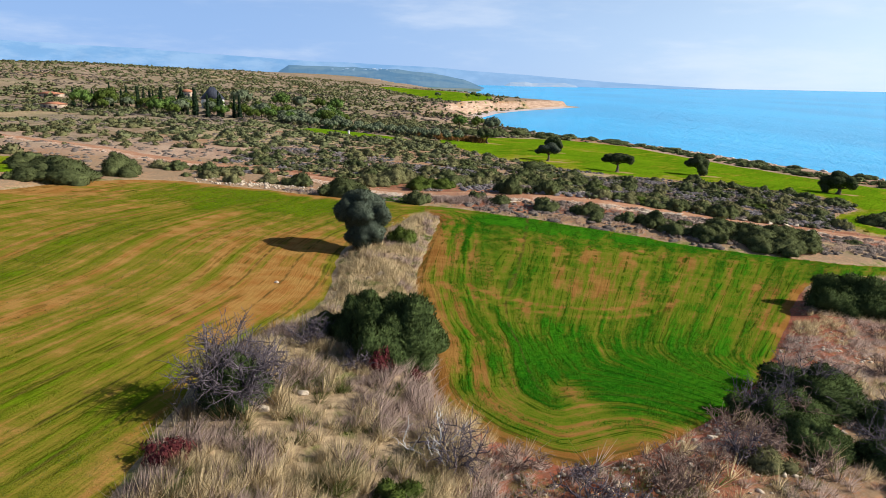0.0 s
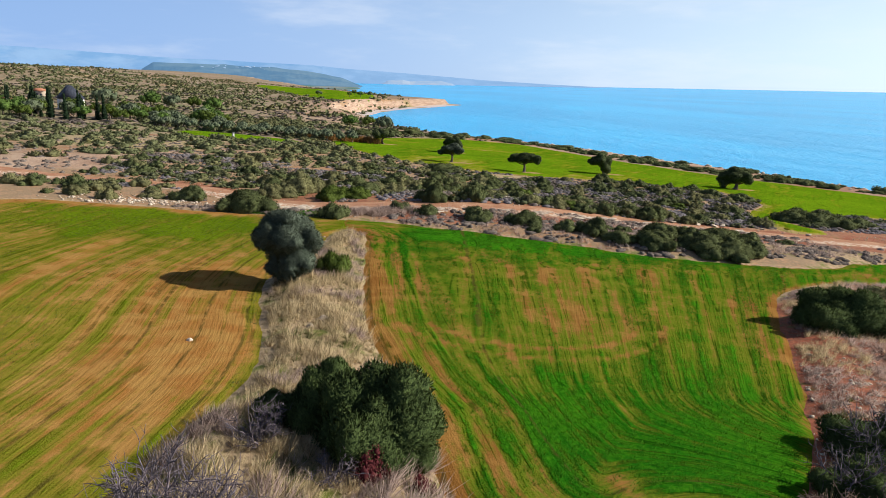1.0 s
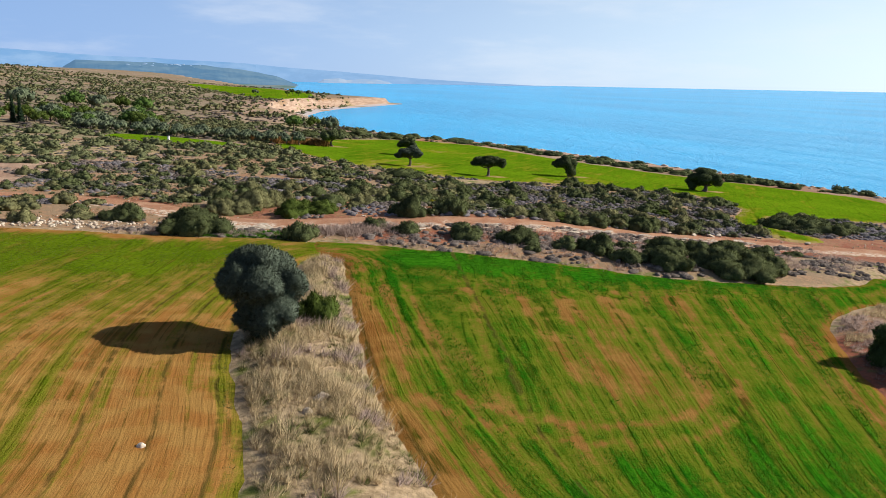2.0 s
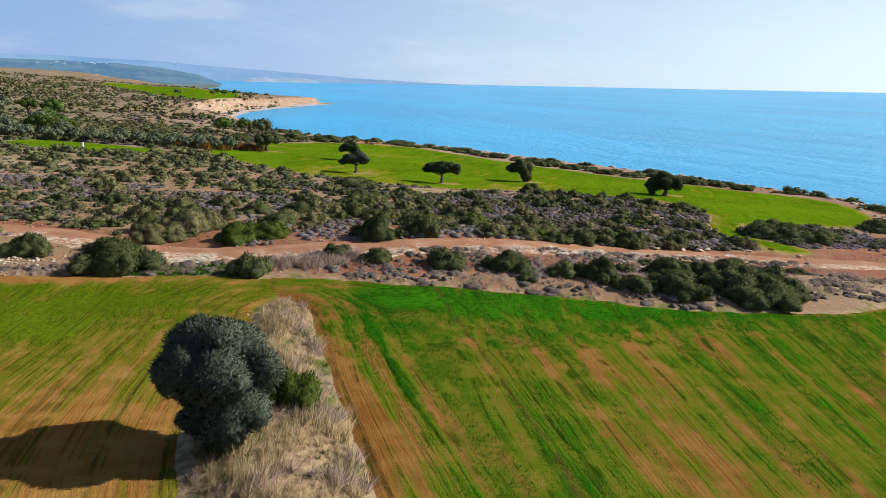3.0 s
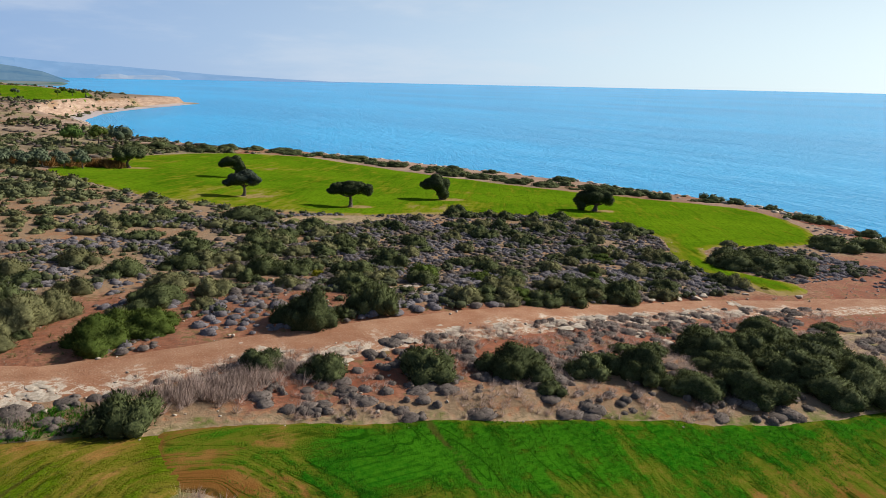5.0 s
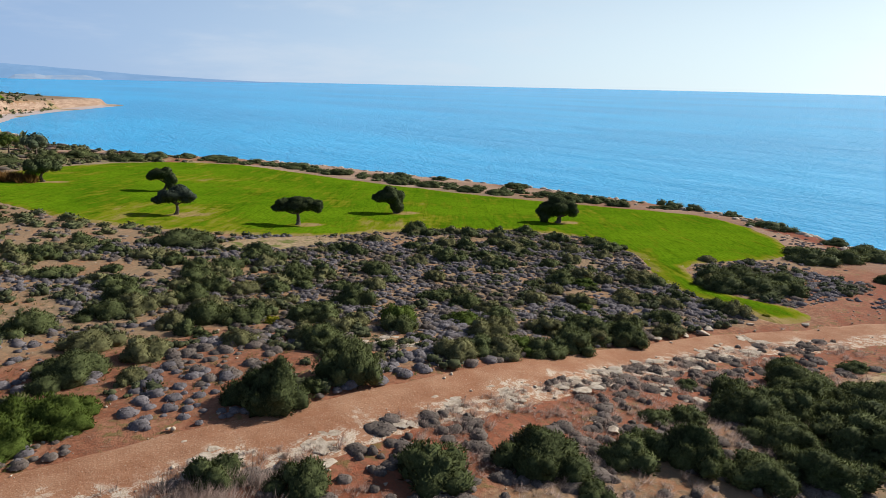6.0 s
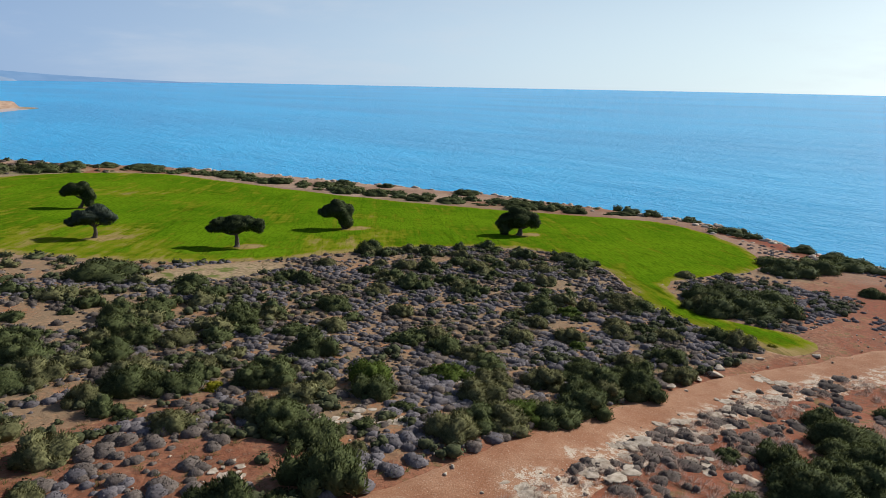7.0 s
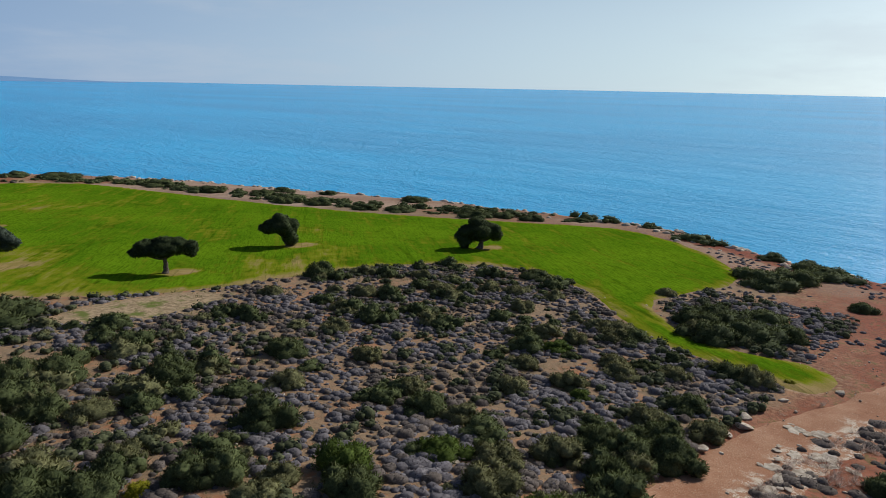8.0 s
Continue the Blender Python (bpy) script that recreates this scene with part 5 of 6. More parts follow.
CUSH_NEAR = [cushion(70 + k, 50, 0.17) for k in range(6)]
TINTS = ((M_CUSHION, "grey-lilac thorny cushion shrubs covering the scrub"), (M_CUSHION_BROWN, "brown-grey thorny cushion shrubs covering the scrub"))
x, y, rng = throw(52, 30000, -40, 92, 99, 158, 0.25)
m = (fbm(x / 7, y / 7, 43) > 0.27 + 0.20 * rng.random(len(x)) + 0.10 * sstep(x, 20, 0) + 0.19 * sstep(x, 30, 10) * sstep(y, 124, 112)) & (((x - 70) / 5) ** 2 + ((y - 108) / 5) ** 2 > 1) & (depth_in(x, y, MEADOW) < -0.5) & off_straw(x, y)
x, y = x[m][:13000], y[m][:13000]
size = 0.22 + 0.46 * rng.random(len(x)) ** 2.0
tint = (fbm(x / 5, y / 5, 47) + 0.25 * rng.random(len(x)) > 0.67).astype(int)
close = (y < 114) & (x > -4)
for t in (0, 1):
    for templates, where in ((CUSH_NEAR, close), (CUSH, ~close)):
        m = where & (tint == t)
        strewn("thorny_cushions", templates, x[m], y[m], size[m], size[m] * rng.uniform(0.65, 1.0, m.sum()), TINTS[t][0], TINTS[t][1], "scrub", 1 + t)
x, y, rng = throw(53, 5200, -40, 92, 99, 160, 0.3)
m = off_straw(x, y) & (fbm(x / 9, y / 9, 44) + 0.12 * rng.random(len(x)) > 0.50 + 0.10 * sstep(x, 24, 10) * sstep(y, 122, 112) + 0.05 * sstep(x, 5, -5))
x, y = x[m][:1300], y[m][:1300]
size = 0.40 + 0.80 * rng.random(len(x)) ** 1.5
strewn("green_cushions", [clump(80 + k, 36, 0.20) for k in range(6)], x, y, size, size * rng.uniform(0.6, 0.9, len(x)), M_CUSHION_GREEN, "small olive-green shrubs among the grey ones", "scrub", 3)
x, y, rng = throw(72, 12000, -40, 92, 99, 158, 0.2)
m = fbm(x / 6, y / 6, 57) > 0.48
x, y = x[m][:3600], y[m][:3600]
strewn("dry_weeds", [tuft(37 + k, 14, 0.9, 0.03) for k in range(4)], x, y, rng.uniform(0.3, 0.6, len(x)), rng.uniform(0.15, 0.35, len(x)), M_WEED, "dull green and straw weeds between the shrubs", "weeds", 20)
# fresh grass where the field tapers out beside the track
x, y, rng = throw(91, 5200, -19, -3, 86, 96, 0.1)
m = (((x + 10.5) / 7.0) ** 2 + ((y - 91.0 - 0.25 * (x + 10.5)) / 2.6) ** 2 < 0.7 + 0.9 * (fbm(x / 2, y / 2, 92) - 0.4))
strewn("grass_tufts", [tuft(93 + k, 12, 0.8, 0.05) for k in range(4)], x[m], y[m], rng.uniform(0.25, 0.5, m.sum()), rng.uniform(0.12, 0.28, m.sum()), M_BLADE, "fresh green grass where the field tapers out", "grass", 34)
# the strip between field and track, the far side of it, and the banks
x, y, rng = throw(54, 5200, -30, 62, 74, 95, 0.1)
m = (y > 76) & (x + y > 72) & (fbm(x / 4, y / 4, 45) > 0.45) & ((x > 3) | (y > 91.5))
x, y = x[m][:760], y[m][:760]
strewn("thorny_cushions", CUSH_NEAR, x, y, 0.25 + 0.6 * rng.random(len(x)) ** 1.8, rng.uniform(0.2, 0.5, len(x)), M_CUSHION_BROWN, "grey-brown thorny cushion shrubs beside the track", "scrub", 4)
x, y, rng = throw(55, 2000, 60, 135, 84, 135, 0.3)
m = fbm(x / 9, y / 9, 46) > 0.47
strewn("thorny_cushions", CUSH, x[m], y[m], rng.uniform(0.25, 0.6, m.sum()), rng.uniform(0.2, 0.45, m.sum()), M_CUSHION, "grey thorny cushion shrubs on red earth", "scrub", 5)

# the country beyond
FAR_BUSH = [leafy_form(90 + k, shrub_lobes(90 + k, 2), 64, 0.24, 1.6, 0.9, 0.9, 0.0, 0.6) for k in range(6)]
DISTANT_BUSH = [leafy_form(96 + k, shrub_lobes(96 + k, 2)[1:4:2], 12, 0.7, 1.5, 0.8, 0.95, 0.0, 0.6) for k in range(5)]
for label, seed, n, box, s0, s1, mat_ in (
        ("dark green shrubs covering the far scrub", 56, 3000, (-190, 60, 150, 330), 0.9, 2.9, M_FAR_SHRUB), ("olive-green shrubs covering the far scrub", 57, 3600, (-190, 60, 104, 330), 0.8, 2.6, M_OLIVE_SHRUB),
        ("dark green shrubs covering the far country", 58, 9000, (-700, 90, 330, 960), 1.3, 4.6, M_FAR_SHRUB), ("olive-green shrubs covering the far country", 59, 7000, (-900, 60, 330, 1300), 1.4, 4.8, M_OLIVE_SHRUB)):
    x, y, rng = throw(seed, n, *box, 0.8)
    m = in_view(x, y) & (0.6 * fbm(x / 42, y / 42, seed) + 0.4 * fbm(x / 13, y / 13, seed + 30) > 0.42 + 0.09 * rng.random(len(x))) & ~((x > -38) & (y < 160))
    x, y = x[m], y[m]
    r = s0 + (s1 - s0) * rng.random(len(x)) ** 1.8
    strewn("far_shrubs", FAR_BUSH if seed < 58 else DISTANT_BUSH, x, y, r, r * rng.uniform(0.38, 0.65, len(x)) * np.where(y > 330, 0.7, 1.0), mat_, label, "scrub", seed)
x, y, rng = throw(60, 4200, -120, 40, 100, 250, 0.4)
m = in_view(x, y) & ~((x > -38) & (y < 158)) & (fbm(x / 15, y / 15, 48) > 0.45)
x2, y2, rng2 = throw(71, 6500, -420, 60, 230, 620, 0.4)
m2 = in_view(x2, y2) & (fbm(x2 / 40, y2 / 40, 49) > 0.48)
strewn("far_heath", [far_blob(78 + k) for k in range(4)], x2[m2], y2[m2], rng2.uniform(0.7, 2.0, m2.sum()), rng2.uniform(0.35, 0.8, m2.sum()), M_CUSHION_BROWN, "brown-grey heath covering the far country", "scrub", 17)
strewn("thorny_cushions", [cushion(75 + k, 6, 0.3) for k in range(3)], x[m], y[m], rng.uniform(0.3, 0.9, m.sum()), rng.uniform(0.2, 0.5, m.sum()), M_CUSHION_BROWN, "grey thorny cushion shrubs in the far scrub", "scrub", 6)

# ---- dry grass ----
TUFT = [tuft(30 + k, 34, 1.05, 0.020) for k in range(6)]
BANK_A = rounded([(-3.0, 84.0), (-1.6, 82.4), (-1.0, 78), (-1.9, 67), (-2.6, 55), (-1.8, 44), (-1.0, 38), (-1.0, 31), (3.5, 25.8), (10, 26.8), (16, 31), (22, 20), (10, 8), (-10.5, 8), (-11.4, 24), (-11.9, 31), (-10.6, 38), (-8.2, 43), (-7.8, 52), (-8.4, 60), (-6.6, 68), (-4.7, 77), (-4.6, 81.4)], 1)
BANK_B = rounded([(18.5, 35.6), (25, 45.6), (31.4, 56.6), (36.2, 63.0), (47, 67.5), (60, 62), (50, 44), (34, 24), (20, 20), (14.5, 30)], 1)
rng = np.random.default_rng(61)
x, y = rng.uniform(-13, 24, 27000), rng.uniform(14, 88, 27000)
m = (depth_in(x, y, BANK_A) > -1.3) & (depth_in(x, y, WEST) < -0.45) & (depth_in(x, y, EAST) < -0.1)
x, y = x[m], y[m]
keep = fbm(x / 2.3, y / 2.3, 49) > 0.30
x, y = x[keep], y[keep]
golden = (fbm(x / 1.8, y / 1.8, 50) > 0.46) | ((y > 44) & (y < 57) & (x < -3.5))
tall = rng.uniform(0.3, 0.8, len(x)) * np.where(y < 36, 1.25, 1.0) * (0.25 + 1.5 * fbm(x / 1.3, y / 1.3, 58))
clear = (rng.random(len(x)) < 0.85 * sstep(x, 0.5, 3.0)) | ((np.abs(x + 6.4 - 0.2 * (29.7 - y)) < 0.5) & (y > 27.6) & (y < 30.4)) | ((np.abs(x + 7.9 - 0.25 * (28.0 - y)) < 0.5) & (y > 25.8) & (y < 28.6))
x, y, golden, tall = x[~clear], y[~clear], golden[~clear], tall[~clear]
weed = rng.random(len(x)) < 0.06 + 0.45 * (fbm(x / 1.9, y / 1.9, 59) > 0.58)
strewn("green_weeds", TUFT, x[weed], y[weed], tall[weed] * 0.9, tall[weed] * 0.6, M_WEED, "dull green weeds among the dry grass", "weeds", 18)
golden, pinkish = golden & ~weed, ~golden & ~weed
strewn("dry_grass", TUFT, x[golden], y[golden], tall[golden] * 0.75, tall[golden], M_DRY, "tall straw-coloured dry grass on the bank", "dry grass", 7)
strewn("dry_stalks", TUFT, x[pinkish], y[pinkish], tall[pinkish] * 0.95, tall[pinkish] * 0.85, M_GREY_DRY, "grey-brown dry stalks and weeds on the bank", "dry weeds", 8)
x, y = rng.uniform(14, 60, 15000), rng.uniform(20, 68, 15000)
m = (depth_in(x, y, BANK_B) > -0.3) & (depth_in(x, y, EAST) < 0.1) & (fbm(x / 2.5, y / 2.5, 52) > 0.46 - 0.16 * sstep(y, 38, 43)) & (y > 30) & (depth_in(x, y, EAST) > -11)
x, y = x[m], y[m]
tall = rng.uniform(0.22, 0.65, len(x))
half = fbm(x / 4, y / 4, 53) > 0.52
strewn("dry_grass", TUFT, x[half], y[half], tall[half] * 0.8, tall[half], M_DRY, "straw-coloured dry grass on the red bank", "dry grass", 9)
strewn("dry_stalks", TUFT, x[~half], y[~half], tall[~half], tall[~half] * 0.8, M_GREY_DRY, "grey-brown dry weeds on the red bank", "dry weeds", 10)
x, y, rng = throw(62, 9000, -24, 60, 76, 96, 0.0)
m = (fbm(x / 3, y / 3, 54) > 0.43) & (y > 78) & ((x > 1) | (y > 90))
x, y = x[m][:2600], y[m][:2600]
strewn("dry_stalks", TUFT, x, y, rng.uniform(0.25, 0.6, len(x)), rng.uniform(0.2, 0.55, len(x)), M_GREY_DRY, "dry weeds along the field edge", "dry weeds", 11)
x, y = rng.normal(2.2, 2.6, 260), rng.normal(92.6, 0.9, 260)
strewn("dry_grass", TUFT, x, y, rng.uniform(0.5, 0.8, 260), rng.uniform(0.5, 1.0, 260), M_GREY_DRY, "clump of tall dry stalks beside the track", "dry grass", 12)

# ---- shoots standing in the green field ----
rng = np.random.default_rng(63)
x, y = rng.uniform(-2, 44, 130000), rng.uniform(26, 88, 130000)
d = depth_in(x, y, EAST)
u, v = east_rows(x, y)
dense = 1.0 * fbm(u * 1.8, v * 0.035, 55) + 0.35 * fbm(x / 6, y / 6, 56) + 0.25 * fbm(x / 0.7, y / 0.7, 66) - east_thin(x, y, d) * 0.6 - 0.05
m = (d > 0.4) & (dense > 0.80)
x, y = x[m][:40000], y[m][:40000]
strewn("corn_shoots", [tuft(35 + k, 7, 0.7, 0.06) for k in range(3)], x, y, rng.uniform(0.20, 0.36, len(x)), rng.uniform(0.08, 0.20, len(x)), M_BLADE, "green shoots of young corn in rows", "crop", 13)


x, y = rng.uniform(-44, -5, 90000), rng.uniform(20, 94, 90000)
d = depth_in(x, y, WEST)
u, v = west_rows(x, y)
dense = 0.75 * fbm(u / 0.9, v * 0.05, 62) + 0.4 * fbm(x / 7, y / 7, 64) + 0.25 * fbm(x / 0.8, y / 0.8, 65) - west_thin(x, y, d) * 0.5
m = (d > 0.3) & (dense > 0.74)
x, y = x[m][:24000], y[m][:24000]
strewn("stubble_shoots", [tuft(48 + k, 6, 0.8, 0.05) for k in range(3)], x, y, rng.uniform(0.15, 0.30, len(x)), rng.uniform(0.08, 0.20, len(x)), M_WEED, "sparse olive-green shoots among stubble", "crop", 26)


# ---- dead and bare shrubs ----
def bare_shrub(name, x, y, r, h, seed, material, label, stems=9, twigs=9, thick=1.0):
    """Many forking twigs from one foot, as parts: each main branch with its twigs."""
    rng = np.random.default_rng(seed)
    top = base(name, x, y, label, "shrub", "bare shrubs on the banks", 0, 0.05)
    for k in range(stems):
        a = 6.283 * (k + rng.uniform(-0.3, 0.3)) / stems
        reach = r * rng.uniform(0.35, 1.0)
        end = np.array([reach * math.cos(a), reach * math.sin(a), h * rng.uniform(0.6, 1.0) * (1.1 - 0.5 * reach / r)])
        line = bent(rng, (0.05 * math.cos(a), 0.05 * math.sin(a), 0), end, 7, 0.22)
        pieces = [tube(line, np.linspace(0.055, 0.014, 7) * thick, 5)]
        for _ in range(twigs):
            s = line[rng.integers(2, 7)]
            way = unit(unit(end) + 0.9 * rng.normal(size=3))
            tip = s + way * r * rng.uniform(0.25, 0.55)
            tip[2] = max(tip[2], 0.05)
            tw = bent(rng, s, tip, 5, 0.08)
            pieces.append(tube(tw, np.linspace(0.024, 0.008, 5) * thick, 3))
            for _ in range(3):
                s2 = tw[rng.integers(1, 5)]
                pieces.append(tube(bent(rng, s2, s2 + unit(way + rng.normal(size=3)) * r * rng.uniform(0.10, 0.26), 4, 0.03), np.linspace(0.013, 0.005, 4), 3))
        part("branch", make_mesh("branch", *joined(pieces), material, True), top)
    return top


bare_shrub("bare_tree", -9.5, 28.6, 2.3, 3.6, 1, M_TWIG, "leafless grey almond tree with tangled twigs", 30, 26, 1.15)
# added to darken the bare tree's middle and make its shadow solid
shrub(-9.4, 28.9, 1.9, 2.5, label="low shrub added inside the leafless tree to fill its shadow", mesh=NEAR_MESH[1], group="bushes on the banks")
bare_shrub("bare_shrub", -7.4, 36.6, 1.5, 1.5, 2, M_TWIG, "leafless grey-lilac twiggy shrub", 12, 10)
bare_shrub("bare_shrub", -4.4, 33.4, 1.1, 1.2, 3, M_TWIG, "leafless grey-lilac twiggy shrub", 9, 9)
bare_shrub("bare_shrub", 0.6, 24.6, 1.7, 1.5, 4, M_TWIG, "leafless grey twiggy shrub on the bank", 12, 11)
bare_shrub("dead_branch", -0.2, 25.0, 1.3, 2.2, 5, M_BLEACHED, "bleached dead branches sticking up from a shrub", 4, 5)
bare_shrub("bare_shrub", 19.6, 34.0, 2.3, 2.2, 6, M_TWIG, "grey dead twigs over a dark bush", 13, 10)
bare_shrub("bare_shrub", 22.8, 30.6, 2.1, 1.9, 7, M_TWIG, "grey dead twigs over a dark bush", 12, 9)
bare_shrub("bare_shrub", 13.4, 27.0, 1.3, 1.1, 8, M_TWIG, "brown-grey bare shrub at the field edge", 10, 9)
bare_shrub("bare_shrub", 5.6, 22.4, 1.3, 0.8, 9, M_TWIG, "bleached bare twigs on the bank", 9, 8)
for k, (x, y, r, h) in enumerate([(11.2, 25.6, 1.1, 0.9), (14.4, 27.4, 1.3, 1.1), (16.6, 28.8, 1.2, 1.0), (17.8, 31.6, 1.4, 1.3), (25.6, 33.0, 1.5, 1.2), (27.0, 38.5, 1.3, 1.0), (9.0, 23.6, 1.0, 0.7), (31.6, 46.0, 1.2, 0.8)]):
    bare_shrub("bare_shrub", x, y, r, h, 40 + k, M_BROWN_TWIG, "brown leafless shrub on the stony bank", 10, 10)
shrub(25.8, 29.2, 2.8, 1.4, label="dark bush mixed with grey dead twigs", mesh=NEAR_MESH[0], group="bushes on the banks")
shrub(18.4, 32.2, 1.9, 1.3, label="dark bush mixed with grey dead twigs", mesh=NEAR_MESH[1], group="bushes on the banks")
shrub(16.6, 31.4, 1.7, 1.2, label="dark bush mixed with grey dead twigs", mesh=NEAR_MESH[0], group="bushes on the banks")
shrub(17.2, 28.4, 2.0, 1.4, label="dark bush mixed with grey dead twigs", mesh=NEAR_MESH[1], group="bushes on the banks")
shrub(20.4, 27.0, 2.2, 1.2, label="dark bush mixed with grey dead twigs", mesh=NEAR_MESH[0], group="bushes on the banks")
shrub(19.6, 24.2, 1.4, 0.9, "bright", "fresh green leafy shrub on the bank", group="bushes on the banks")
bare_shrub("bare_shrub", 16.4, 31.6, 1.7, 2.0, 61, M_TWIG, "grey dead twigs over a dark bush", 12, 10)
bare_shrub("bare_shrub", 20.2, 27.4, 1.9, 1.8, 62, M_TWIG, "grey dead twigs over a dark bush", 12, 10)
shrub(14.0, 26.2, 1.1, 0.9, "olive", group="bushes on the banks")
bare_shrub("bare_shrub", 25.2, 29.6, 2.2, 2.1, 60, M_TWIG, "grey dead twigs over a dark bush", 12, 10)
rng = np.random.default_rng(74)
for k in range(22):
    x, y = float(rng.uniform(1, 24)), float(rng.uniform(19.5, 30))
    if -6.5 < float(depth_in(np.array([x]), np.array([y]), EAST)[0]) < -1.2:
        bare_shrub("bare_shrub", x, y, float(rng.uniform(0.7, 1.3)), float(rng.uniform(0.5, 1.0)), 80 + k, M_BROWN_TWIG if k % 3 else M_TWIG, "brown-grey leafless shrub on the stony bank", 8, 9)
x, y = rng.uniform(0, 30, 2600), rng.uniform(18, 40, 2600)
d = depth_in(x, y, EAST)
m = (d < -0.7) & (d > -9) & (x > 1) & (fbm(x / 2.0, y / 2.0, 67) > 0.47)
strewn("dry_stalks", TUFT, x[m], y[m], rng.uniform(0.35, 0.75, m.sum()), rng.uniform(0.2, 0.5, m.sum()), M_GREY_DRY, "grey-brown dry weeds on the stony corner", "dry weeds", 27)
m = (d < -0.7) & (d > -9) & (x > 1) & (fbm(x / 2.4, y / 2.4, 68) > 0.56)
strewn("green_weeds", TUFT, x[m], y[m], rng.uniform(0.3, 0.6, m.sum()), rng.uniform(0.15, 0.35, m.sum()), M_WEED, "dull green weeds on the stony corner", "weeds", 28)
for k, (x, y, r, h) in enumerate([(-3.2, 33.6, 0.9, 1.3), (-10.4, 23.6, 1.2, 1.0), (-1.2, 33.2, 0.6, 0.8)]):
    ob = new("red_shrub", make_mesh("red_shrub", *mound(160 + k, 700, 0.13, 9, 2.6, 1.2, 0.6), M_RED_LEAF))
    ob.matrix_basis = Matrix.LocRotScale((x, y, height_at(x, y) - 0.05), None, (r, r, h))
    tagged(ob, "small shrub with dark red leaves on the bank", "shrub", "red shrubs on the banks")
for x, y, r, h in [(16.9, 117.0, 0.9, 0.6), (62.6, 99.0, 0.6, 0.3), (-2.6, 20.6, 0.8, 0.5)]:
    ob = new("flowering_shrub", make_mesh("flowering_shrub", *mound(170, 420, 0.2, 6), M_YELLOW))
    ob.matrix_basis = Matrix.LocRotScale((x, y, height_at(x, y) - 0.05), None, (r, r, h))
    tagged(ob, "low yellow-green flowering shrub", "shrub", "yellow shrubs")

# ---- stones ----
BOULDER = [make_mesh("boulder", *pebble(200 + k, ICO3), M_STONE) for k in range(4)]
for k, (x, y, r, h) in enumerate([(-6.5, 29.9, 0.36, 0.7), (-7.9, 28.0, 0.34, 0.65), (-4.9, 52.2, 0.5, 0.75), (-5.7, 50.8, 0.3, 0.4), (0.0, 29.4, 0.25, 0.3), (12.8, 29.0, 0.35, 0.3), (14.6, 28.6, 0.3, 0.3), (-12.5, 49.2, 0.22, 0.3),
                                  (50.6, 98.6, 0.9, 0.8), (52.2, 99.0, 0.6, 0.6), (48.2, 99.2, 0.8, 0.6), (39.9, 99.6, 0.5, 0.6), (44.5, 99.2, 0.6, 0.5), (34.7, 88.6, 0.6, 0.6), (-2.8, 41.6, 0.3, 0.3), (25.5, 88.4, 0.6, 0.5), (58.0, 98.2, 0.5, 0.5), (63.5, 95.4, 0.5, 0.4)]):
    ob = new("boulder", BOULDER[k % 4])
    ob.matrix_basis = Matrix.LocRotScale((x, y, height_at(x, y) + 0.05), Euler((0.2 * (k % 3 - 1), 0.15, k * 1.7)), (r, r, h))
    tagged(ob, "pale weathered limestone boulder on the ground", "boulder", "limestone boulders")


def slab_form(seed):
    """A flat broken piece of bedrock of radius 1 and height 1."""
    rng = np.random.default_rng(seed)
    n = 9
    a = 6.283 * (np.arange(n) + rng.uniform(-0.35, 0.35, n)) / n
    r = rng.uniform(0.5, 1.0, n)
    ring = np.stack([r * np.cos(a), r * np.sin(a) * 0.7], 1)
    v = np.concatenate([np.c_[ring * 1.06, np.full(n, -0.6)], np.c_[ring, 0.6 + 0.4 * rng.random(n)], np.c_[ring * 0.6, 0.9 + 0.3 * rng.random(n)], [[0, 0, 1.1]]])
    f = []
    for k in range(n):
        j = (k + 1) % n
        for lo in (0, n):
            f += [(lo + k, lo + j, lo + n + j), (lo + k, lo + n + j, lo + n + k)]
        f.append((2 * n + k, 2 * n + j, 3 * n))
    return v, np.array(f)


SLAB = [make_mesh("slab", *slab_form(215 + k), M_STONE) for k in range(5)]
for k, (x, y, r) in enumerate([(-9.3, 96.2, 1.9), (-11.5, 95.4, 1.6), (-7.4, 97.0, 1.0), (4.5, 95.4, 1.7), (10.0, 94.4, 1.5), (14.2, 94.7, 1.2), (18.6, 94.6, 1.5), (22.5, 94.4, 1.3), (26.8, 94.3, 1.5), (31.0, 94.5, 1.6), (36.6, 94.2, 1.4), (41.5, 93.8, 1.6), (45.3, 94.2, 1.7), (48.6, 93.4, 1.5),
                                (53.0, 95.0, 1.2), (33.8, 91.2, 1.3), (22.2, 103.6, 1.2), (20.3, 105.7, 1.2), (27.0, 104.5, 1.0), (17.8, 106.4, 0.9), (30.4, 107.6, 0.9), (12.0, 104.0, 0.9)]):
    rng = np.random.default_rng(220 + k)
    top = base("rock_outcrop", x, y, "broken pale limestone showing through the dirt", "rock", "limestone outcrops", 20.0 * k)
    for j in range(20):
        ob = part("slab", SLAB[j % 5], top)
        sz = float(rng.uniform(0.08, 0.40)) * r
        ox, oy = rng.normal(0, 0.75) * r, rng.normal(0, 0.38) * r
        ob.matrix_basis = Matrix.LocRotScale((ox, oy, float(rng.uniform(-0.02, 0.03))), Euler((0.05 * rng.normal(), 0.05 * rng.normal(), rng.uniform(0, 6.28))), (sz * 1.35, sz * 1.35, 0.02 + sz * 0.035))
x, y, rng = throw(64, 5200, -30, 90, 76, 150, -0.9)
x, y = x[:2600], y[:2600]
